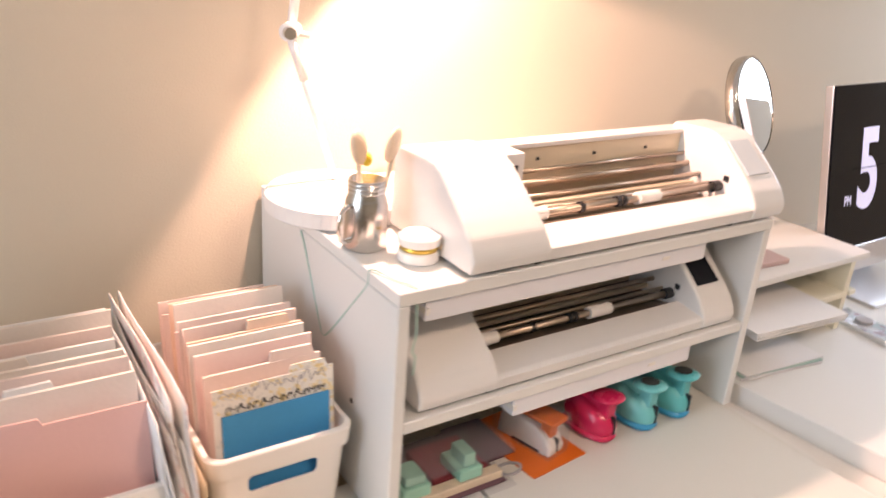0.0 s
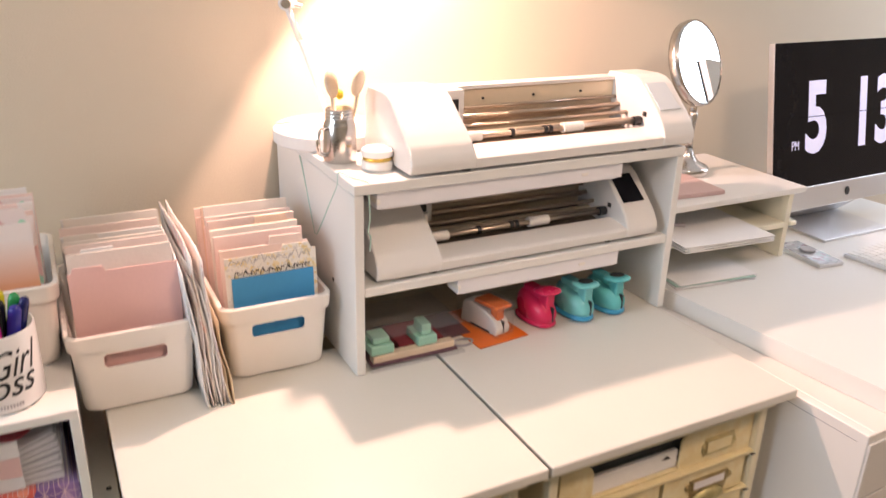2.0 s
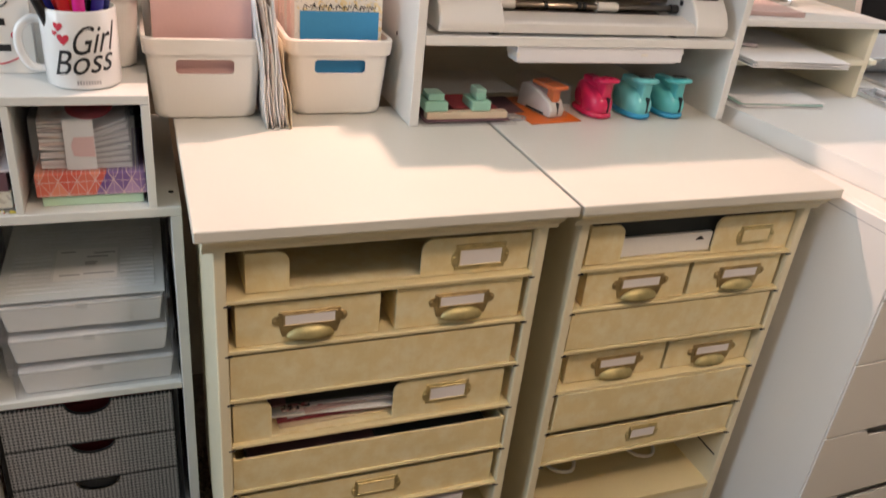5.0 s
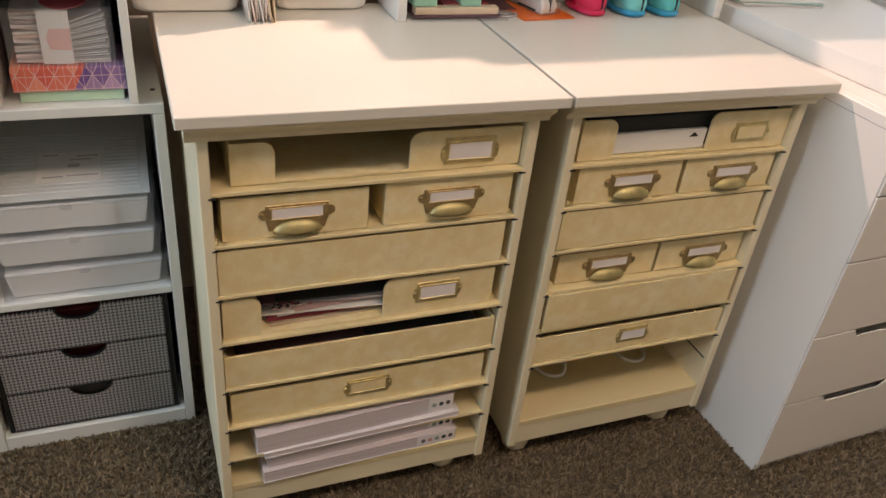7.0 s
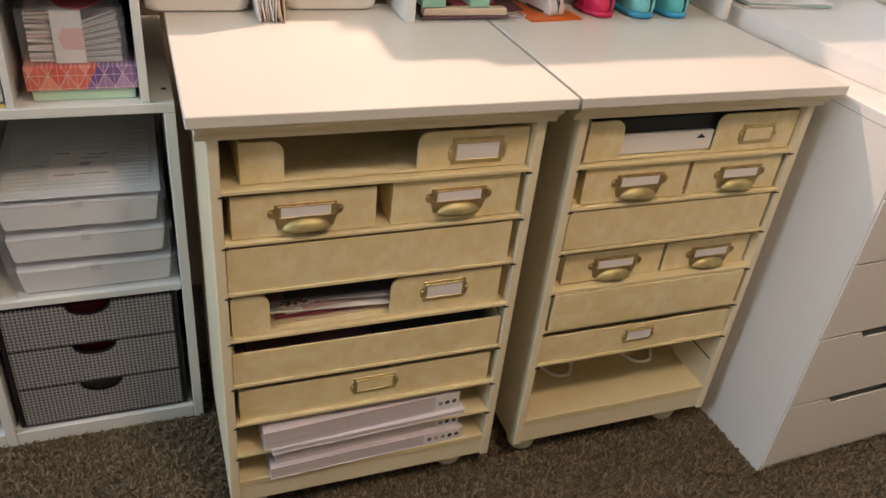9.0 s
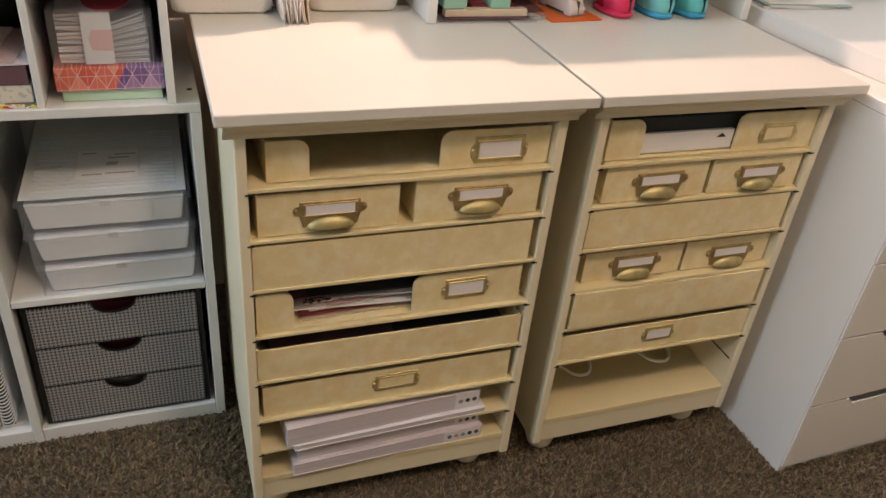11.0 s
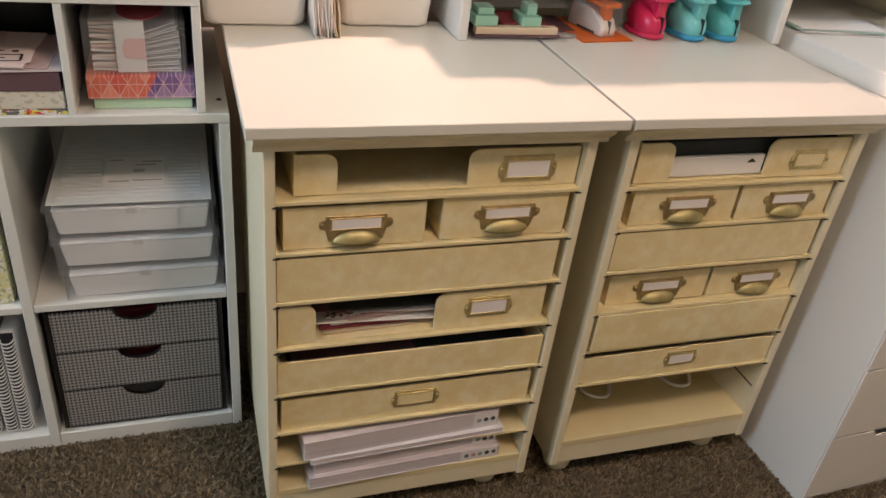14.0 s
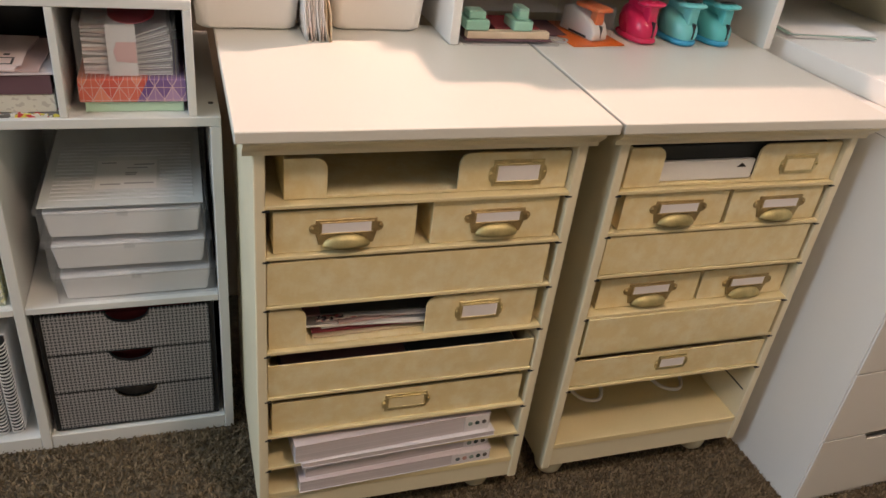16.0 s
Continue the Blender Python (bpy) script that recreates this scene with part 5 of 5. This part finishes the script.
part("stem", moved(box(-0.009, 0.009, -0.040, -0.022, 0.028, 0.055, 0.003, 2), turned), ORANGE, op)
part("lever", moved(box(-0.019, 0.019, -0.049, 0.012, 0.054, 0.0615, 0.003, 3), turned), ORANGE, op, "orange lever", smooth=True)
part("blister", moved(box(-0.023, 0.023, -0.053, 0.056, 0.002, 0.065, 0.003, 2), turned), CLEAR, op)

op.location.y -= 0.012
mp = thing("stamp_set", (0.455, 0.40, BZ), "mint green punch set in clear packaging on a wooden block", "punch set")
part("tray", box(0.378, 0.545, 0.334, 0.47, BZ, BZ + 0.004, 0.001, 1), CLEAR, mp)
part("backing_card", box(0.384, 0.535, 0.344, 0.468, BZ + 0.0042, BZ + 0.006), PLUM, mp)
part("insert", box(0.388, 0.532, 0.350, 0.366, BZ + 0.0062, BZ + 0.018, 0.001, 1), WOOD, mp)
part("insert_panel", box(0.440, 0.520, 0.367, 0.44, BZ + 0.0062, BZ + 0.020, 0.001, 1), WINE, mp)
for x, s in ((0.405, 1.0), (0.484, 0.85)):
    part("punch_base", box(x - 0.020 * s, x + 0.020 * s, 0.352, 0.400, BZ + 0.0185, BZ + 0.035, 0.004, 3), MINT, mp)
    part("punch_handle", box(x - 0.014 * s ** 3, x + 0.014 * s ** 3, 0.358, 0.390, BZ + 0.0352, BZ + (0.047 if s == 1 else 0.054), 0.003, 3), MINT, mp)
part("cover", box(0.380, 0.540, 0.337, 0.462, BZ + 0.0552, BZ + 0.0560), CLEAR, mp)
mp.location.y -= 0.020
ring = lathe([(0.018, 0), (0.018, 0.003), (0.014, 0.003), (0.014, 0)], (0, 0, 0), 24, top=False, bottom=False)
single("ring_template", moved(ring, Matrix.Translation((0.555, 0.345, BZ)) @ Matrix.Diagonal((1.1, 0.7, 1, 1))), GREYC, (0.555, 0.345, BZ), "grey plastic ring beside the punches", "ring")
single("card_strip", box(0.52, 0.585, 0.37, 0.46, BZ, BZ + 0.002), PLUM, (0.55, 0.41, BZ), "dark card lying behind the punches", "card")

# things on top of the hutch
TZ = 1.0285
dl = thing("desk_lamp", (0.412, 0.585, TZ), "white jointed desk lamp with a round base, lit", "lamp")
LW = mat("white_enamel", (0.82, 0.81, 0.79), 0.3, vary=0.01, bump=0.003)
LB = (0.412, 0.580)
part("base", lathe([(0.090, 0), (0.094, 0.003), (0.094, 0.022), (0.090, 0.026), (0.02, 0.028)], (*LB, TZ), 48), LW, dl, smooth=False)
J0, J1 = Vector((0.425, 0.615, TZ + 0.027)), Vector((0.355, 0.600, 1.245))
J2 = Vector((0.400, 0.605, 1.56))
part("lower_arm", rod(J0, J1, 0.0042), LW, dl, smooth=True)
part("arm_sleeve", rod(J0 + (J1 - J0) * 0.72, J1, 0.0058), LW, dl, smooth=True)
part("upper_arm", rod(J1, J2, 0.0058), LW, dl, smooth=True)
part("joint", rod(J1 + Vector((-0.008, -0.012, 0.006)), J1 + Vector((0.008, 0.012, 0.006)), 0.011, 18), LW, dl, "joint with a wing nut")
part("knob", rod(J1 + Vector((-0.010, -0.024, 0.006)), J1 + Vector((-0.008, -0.012, 0.006)), 0.007, 14), STEEL, dl)
part("clip", rod(J1 + Vector((0.008, 0.0, 0.004)), J1 + Vector((0.022, -0.006, 0.001)), 0.0035, 10), LW, dl)
part("joint", rod(J2 + Vector((-0.006, -0.012, 0)), J2 + Vector((0.006, 0.012, 0)), 0.011, 18), LW, dl)
BACK = HEAD - AXIS * 0.05
part("neck", rod(J2, BACK - AXIS * 0.03, 0.0055), LW, dl, smooth=True)
own = lathe([(0.028, -0.035), (0.032, 0.0), (0.045, 0.03), (0.078, 0.085), (0.0765, 0.085), (0.0435, 0.031), (0.030, 0.001)], (0, 0, 0), 40, top=False)
part("shade", moved(own, Matrix.Translation(BACK) @ AXIS.to_track_quat("Z", "Y").to_matrix().to_4x4()), LW, dl, "white conical shade", smooth=True)

jx, jy = 0.382, 0.446
jar = thing("mason_jar_mug", (jx, jy, TZ), "silver mason jar mug holding two wooden spoons", "jar")
jr = 0.0255
part("body", lathe([(jr * 0.9, 0), (jr, 0.003), (jr, 0.052), (jr * 0.92, 0.060), (jr * 0.82, 0.065), (jr * 0.82, 0.082), (jr * 0.76, 0.082), (jr * 0.76, 0.01)], (jx, jy, TZ), 36, top=True), STEEL, jar, smooth=True)
for z in (0.068, 0.073, 0.078):
    part("thread", lathe([(jr * 0.82, z - 0.0013), (jr * 0.87, z), (jr * 0.82, z + 0.0013)], (jx, jy, TZ), 30, top=False, bottom=False), CHROME, jar, smooth=True)
hv = Vector((-0.93, -0.36, 0)).normalized()
jb = Vector((jx, jy, TZ))
part("handle", tube([jb + hv * (jr - 0.002) + Vector((0, 0, 0.014)), jb + hv * (jr + 0.014) + Vector((0, 0, 0.018)), jb + hv * (jr + 0.017) + Vector((0, 0, 0.040)), jb + hv * (jr + 0.010) + Vector((0, 0, 0.054)), jb + hv * (jr - 0.003) + Vector((0, 0, 0.054))], 0.0032, 10), CHROME, jar, smooth=True)
for a, dx, dy, h in ((-12, -0.010, 0.002, 0.118), (16, 0.030, -0.004, 0.119)):
    sp_ = thing("wooden_spoon", (jx + dx * 0.3, jy, TZ + 0.012), "pale wooden spoon standing in a silver jar", "spoon", "spoons in the jar")
    top = Vector((jx + dx, jy + dy, TZ + h))
    part("stick", rod((jx + dx * 0.3, jy, TZ + 0.012), top - Vector((0, 0, 0.012)), 0.003), WOOD, sp_, smooth=True)
    part("bowl", moved(blob((0, 0, 0), (0.0145, 0.006, 0.021), 20, 12), Matrix.Translation(top) @ Matrix.Rotation(radians(a), 4, "Y") @ Matrix.Rotation(radians(35), 4, "Z")), WOOD, sp_, smooth=True)
single("yellow_flower", blob((jx + 0.006, jy + 0.012, TZ + 0.100), (0.006, 0.006, 0.008), 12, 8), mat("yellow_petal", (0.75, 0.58, 0.05), 0.7, vary=0.3, scale=90), (jx + 0.006, jy + 0.012, TZ + 0.083), "small yellow flower in a silver jar", "flower", smooth=True)

tx, ty = 0.420, 0.388
tin = thing("round_tin", (tx, ty, TZ), "round white tin with a gold band", "tin")
part("body", lathe([(0.0225, 0), (0.0238, 0.002), (0.0238, 0.012), (0.0215, 0.0135)], (tx, ty, TZ), 36), LW, tin)
part("band", lathe([(0.0218, 0.0135), (0.0224, 0.0165), (0.0218, 0.0195)], (tx, ty, TZ), 36), GOLD, tin, "gold twine band", smooth=True)
part("lid", lathe([(0.0232, 0.0195), (0.0245, 0.021), (0.0245, 0.029), (0.0225, 0.031), (0.015, 0.0318)], (tx, ty, TZ), 36), LW, tin)

# mint twine slung along the hutch
tw = tube([(0.352, 0.560, 1.012), (0.3540, 0.545, 0.98), (0.3545, 0.505, 0.905), (0.3555, 0.497, 0.895), (0.3545, 0.480, 0.905), (0.3545, 0.42, 0.97), (0.3550, 0.385, 1.010), (0.356, 0.38, 1.0295), (0.366, 0.345, 1.0300), (0.378, 0.3190, 1.0285), (0.3785, 0.3192, 1.01), (0.380, 0.3195, 0.975), (0.377, 0.3200, 0.955), (0.381, 0.3200, 0.945), (0.379, 0.3195, 0.925)], 0.0012, 6)
single("twine", tw, TWINE, (0.355, 0.45, 0.9), "mint green twine hanging from a hutch", "twine", smooth=True)

# ---- desk ----
alex = thing("drawer_unit", (0.962, -0.05, 0), "white lacquered drawer unit with slot handles", "drawer unit", turn=-1.6 + 3.6)
AX0, AX1, AY0, AY1 = 0.974, 1.334, -0.118, 0.46
part("side_panel", box(AX0, AX0 + 0.018, AY0 + 0.004, AY1, -0.012, 0.700, 0.001, 1), ALEX_F, alex)
part("side_panel", box(AX1 - 0.018, AX1, AY0 + 0.004, AY1, -0.012, 0.700, 0.001, 1), ALEX_F, alex)
part("top_panel", box(AX0 + 0.0185, AX1 - 0.0185, AY0 + 0.004, AY1, 0.684, 0.700, 0.001, 1), ALEX_F, alex)
part("back_panel", box(AX0 + 0.0185, AX1 - 0.0185, AY1 - 0.01, AY1 - 0.002, -0.012, 0.683), ALEX_F, alex)
part("plinth", box(AX0 + 0.0185, AX1 - 0.0185, AY0 + 0.006, AY0 + 0.02, -0.012, 0.002), ALEX_F, alex)
part("groove", box(AX0 - 0.0003, AX0 + 0.001, AY0 + 0.02, 0.3, 0.682, 0.6832), GREYC, alex)
zs = [0.004, 0.160, 0.315, 0.467, 0.587, 0.688]
for i, (z0, z1) in enumerate(zip(zs, zs[1:])):
    m = (AX0 + AX1) / 2
    w2, dp = 0.082, 0.016
    cutp = [(m - w2, z1 - 0.0015), (m - w2 + 0.012, z1 - dp), (m + w2 - 0.012, z1 - dp), (m + w2, z1 - 0.0015)]
    pts = [(AX0 + 0.002, z0 + 0.0015), (AX0 + 0.002, z1 - 0.0015)] + cutp + [(AX1 - 0.002, z1 - 0.0015), (AX1 - 0.002, z0 + 0.0015)]
    dr = part("drawer", prism(pts, "y", AY0, AY0 + 0.0038, 0.0007, 1), ALEX_F, alex)
    part("drawer_body", box(AX0 + 0.022, AX1 - 0.022, AY0 + 0.02, AY1 - 0.02, z0 + 0.006, z1 - 0.03), ALEX_F, dr)

slab = thing("writing_desk", (1.0, 0.35, 0.7005), "thick white desk top on drawer units", "desk", turn=7)
part("board", box(1.0, 1.92, -0.112, 0.590, 0.7005, 0.737, 0.002, 2), WHITE, slab)
for x, y in ((1.86, -0.06), (1.86, 0.52)):
    part("leg", rod((x, y, -0.013), (x, y, 0.7), 0.02, 16), WHITE, slab, smooth=True)

DZ = 0.7375
rack = thing("paper_rack", (1.19, 0.53, DZ), "ivory two shelf paper rack standing on a desk", "paper rack")
RX0, RX1, RY0, RY1 = 0.99, 1.353, 0.374, 0.66
part("side_panel", box(RX1 - 0.014, RX1, RY0 + 0.004, RY1, DZ, 0.880, 0.002, 2), RACKP, rack)
part("side_panel", box(RX0, RX0 + 0.014, RY0 + 0.004, RY1, DZ, 0.880, 0.002, 2), RACKP, rack)
part("top_panel", box(RX0 - 0.02, RX1 + 0.022, RY0 - 0.006, RY1, 0.8805, 0.893, 0.003, 2), WHITE, rack)
part("shelf", box(RX0 + 0.0145, RX1 - 0.0145, RY0, RY1 - 0.005, 0.806, 0.817, 0.002, 2), RACKP, rack)
part("shelf_end", box(RX1 + 0.0005, RX1 + 0.020, RY0, RY1 - 0.1, 0.806, 0.817, 0.004, 3), RACKP, rack)
part("back_panel", box(RX0 + 0.0145, RX1 - 0.0145, RY1 - 0.0045, RY1, DZ, 0.880), RACKP, rack)

random.seed(8)
for i in range(5):
    j = random.uniform(-1, 1)
    x0, x1 = 1.022, 1.236
    z = 0.8173 + 0.0026 * i
    bm = box(x0, x1, 0.314 + 0.005 * j, 0.58, z, z + 0.002)
    single("paper_sheet", bm, PAPER, (1.14, 0.45, z), "loose white papers stacked on a rack shelf", "paper", "papers in the rack", turn=-3 + 3 * j)
for i in range(4):
    j = random.uniform(-1, 1)
    z = DZ + 0.0028 * i
    single("paper_sheet", box(1.03, 1.215, 0.322, 0.56, z, z + 0.0022), (LILAC_W, PAPER, mat("teal_card", (0.35, 0.52, 0.48), 0.8), PAPER)[i], (1.11, 0.45, z), "loose papers lying under the rack shelf", "paper", "papers under the rack", turn=-6 + 3 * j)
single("pen", tube([(1.035, 0.440, 0.836), (1.06, 0.425, 0.8355), (1.085, 0.405, 0.836)], 0.0035, 10), LILAC, (1.06, 0.425, 0.832), "slim mauve pen lying on papers", "pen", smooth=True)
single("notebook", box(0.990, 1.174, 0.402, 0.530, 0.8935, 0.902, 0.001, 1), ROSE, (1.08, 0.46, 0.8935), "rose pink notebook lying on a paper rack", "notebook", turn=-4)

# mirror on a stand
qx, qy, qz = 1.207, 0.548, 0.8935
mir = thing("table_mirror", (qx, qy, qz), "round brushed steel table mirror on a stand", "mirror")
part("base", lathe([(0.046, 0), (0.048, 0.003), (0.048, 0.014), (0.044, 0.018), (0.026, 0.026), (0.014, 0.042), (0.010, 0.056)], (qx, qy, qz), 40), STEEL, mir, smooth=True)
part("stem", lathe([(0.009, 0.056), (0.0075, 0.075), (0.0085, 0.11), (0.011, 0.128), (0.007, 0.136)], (qx, qy, qz), 24), STEEL, mir, smooth=True)
turn_m = Matrix.Translation((qx + 0.003, qy + 0.016, 1.124)) @ Matrix.Rotation(radians(17), 4, "Z") @ Matrix.Rotation(radians(72), 4, "X")
part("ring", moved(lathe([(0.0835, -0.012), (0.0885, -0.010), (0.0900, 0.0), (0.0885, 0.010), (0.0835, 0.012)], (0, 0, 0), 64, top=False, bottom=False), turn_m), STEEL, mir, smooth=True)
part("mirror_glass", moved(lathe([(0.0838, 0.0095), (0.0838, 0.0105)], (0, 0, 0), 64), turn_m), MIRROR, mir, "round mirror glass")
part("mirror_back", moved(lathe([(0.0838, -0.0105), (0.0838, -0.0095)], (0, 0, 0), 64), turn_m), MIRROR, mir)
part("yoke", rod((qx, qy + 0.002, 1.026), (qx, qy + 0.002, 1.036), 0.008, 16), STEEL, mir)

# computer
comp = thing("computer", (1.66, 0.50, DZ), "all in one computer showing a large white clock", "computer", turn=0)
SX0, SW, SH = 1.386, 0.520, 0.318
tilt = Matrix.Translation((SX0, 0.456, 0.852)) @ Matrix.Rotation(radians(2), 4, "Z") @ Matrix.Rotation(radians(-11), 4, "X")
CH = 0.052
part("back_shell", moved(box(0, SW, 0.004, 0.020, -CH, SH, 0.003, 2), tilt), ALU, comp)
part("chin", moved(box(0, SW, 0.0, 0.0038, -CH, -0.0005, 0.001, 1), tilt), ALU, comp)
part("screen", moved(box(0, SW, 0.0, 0.0038, 0.0, SH, 0.001, 1), tilt), SCREEN, comp, "dark glossy screen")
mark = blob((0.254, -0.0006, -0.026), (0.009, 0.0008, 0.0105), 18, 10)
part("emblem", moved(mark, tilt), BLACK_INK, comp)
for text, x, z, size, sq, fat in (("5", 0.136, 0.081, 0.216, 0.74, 0.006), ("1", 0.300, 0.081, 0.216, 0.74, 0.006), ("3", 0.383, 0.081, 0.216, 0.74, 0.006), ("PM", 0.067, 0.086, 0.029, 0.70, 0.0)):
    part("digit", moved(letters(text, size, 0.0003, sq, fat), tilt @ Matrix.Translation((x, -0.0008, z))), GLOW, comp, "lit white clock figures")
part("fold_line", moved(box(0.08, 0.42, -0.0016, -0.0012, 0.155, 0.1565), tilt), SCREEN, comp)
part("stand_neck", prism([(0.475, 0.80), (0.50, 0.80), (0.56, DZ + 0.006), (0.54, DZ + 0.006)], "x", 1.525, 1.735, 0.002, 2), ALU, comp)
part("stand_foot", box(1.508, 1.735, 0.395, 0.575, DZ, DZ + 0.006, 0.002, 2), ALU, comp)

ph = thing("smartphone", (1.405, 0.355, DZ), "silver smartphone with a ring grip lying on a desk", "phone", turn=-6)
part("body", box(1.372, 1.438, 0.290, 0.420, DZ, DZ + 0.008, 0.0025, 3), ALU, ph)
part("case_back", box(1.375, 1.435, 0.293, 0.417, DZ + 0.0081, DZ + 0.0088), speckle("phone_picture", (0.40, 0.41, 0.43), [(0.30, 0.36, 0.35), (0.30, 0.22, 0.24), (0.55, 0.55, 0.57)], 45, 0.58, 0.1), ph)
part("ring_grip", lathe([(0.014, 0.0089), (0.016, 0.010), (0.016, 0.0135), (0.014, 0.015)], (1.408, 0.362, DZ), 28), GREYC, ph)
kb = thing("keyboard", (1.62, 0.28, DZ), "slim white keyboard with a silver frame on a desk", "keyboard", turn=6)
part("frame", box(1.480, 1.758, 0.222, 0.335, DZ, DZ + 0.008, 0.002, 2), ALU, kb)
for row in range(5):
    y = 0.226 + 0.0215 * row
    widths = [0.0185] * 14 if row else [0.0185, 0.0185, 0.0185, 0.023, 0.098, 0.023, 0.0185, 0.0185, 0.0185]
    x = 1.484 + 0.003 * (row % 2)
    for wk in widths:
        part("key", box(x, x + wk - 0.0025, y, y + 0.019, DZ + 0.0081, DZ + 0.0098), WHITE, kb)
        x += wk + 0.0002
tray_ = thing("acrylic_holder", (1.60, 0.60, DZ), "clear acrylic desk holder behind a computer stand", "holder")
for x0, x1, y0, y1 in ((1.540, 1.543, 0.560, 0.690), (1.740, 1.743, 0.560, 0.690), (1.543, 1.740, 0.560, 0.563), (1.543, 1.740, 0.687, 0.690)):
    part("wall", box(x0, x1, y0, y1, DZ, DZ + 0.055, 0.0008, 1), CLEAR, tray_)
single("orange_pad", box(1.60, 1.72, 0.60, 0.68, DZ, DZ + 0.02, 0.001, 1), PEACH, (1.66, 0.64, DZ), "peach note pad behind a computer stand", "note pad")

# picture on the wall over the computer
PX0, PZ0 = 1.45, 1.331
pic = thing("picture_frame", (PX0 + 0.2, 0.70, PZ0), "gold framed white picture hanging on a wall", "picture")
for x0, x1, z0, z1 in ((PX0, PX0 + 0.40, PZ0, PZ0 + 0.012), (PX0, PX0 + 0.40, PZ0 + 0.488, PZ0 + 0.50), (PX0, PX0 + 0.012, PZ0 + 0.012, PZ0 + 0.488), (PX0 + 0.388, PX0 + 0.40, PZ0 + 0.012, PZ0 + 0.488)):
    part("rail", box(x0, x1, 0.690, 0.7115, z0, z1, 0.002, 2), GOLD, pic, "gold rail")
part("sheet", box(PX0 + 0.012, PX0 + 0.388, 0.700, 0.702, PZ0 + 0.012, PZ0 + 0.488), PAPER, pic)

# ---- carpet pile ----
rng = np.random.default_rng(4)
NT = 110000
px = rng.uniform(-0.66, 1.45, NT)
py = rng.uniform(-0.50, 0.46, NT)
keep = ~((px < 0.0) & (py > 0.33))
px, py = px[keep], py[keep]
nt = len(px)
hgt = rng.uniform(0.005, 0.010, nt)
rad = rng.uniform(0.0013, 0.0026, nt)
ang = rng.uniform(0, 2 * np.pi, nt)
lx, ly = rng.normal(0, 0.0042, nt), rng.normal(0, 0.0042, nt)
verts = np.zeros((nt, 6, 3))
for k in range(3):
    a = ang + 2 * np.pi * k / 3
    verts[:, k, 0], verts[:, k, 1], verts[:, k, 2] = px + rad * np.cos(a), py + rad * np.sin(a), -0.014
    verts[:, 3 + k, 0], verts[:, 3 + k, 1], verts[:, 3 + k, 2] = px + lx + 0.75 * rad * np.cos(a + 0.5), py + ly + 0.75 * rad * np.sin(a + 0.5), hgt - 0.014
base_i = np.arange(nt)[:, None] * 6
faces = np.concatenate([base_i + np.array([f]) for f in ((0, 1, 4), (0, 4, 3), (1, 2, 5), (1, 5, 4), (2, 0, 3), (2, 3, 5), (3, 4, 5))])
me = bpy.data.meshes.new("carpet_pile")
me.from_pydata(verts.reshape(-1, 3).tolist(), [], faces.tolist())
me.materials.append(PILE)
tagged(new("carpet_pile", me), "brown and tan twisted carpet pile", "carpet", kind="stuff")
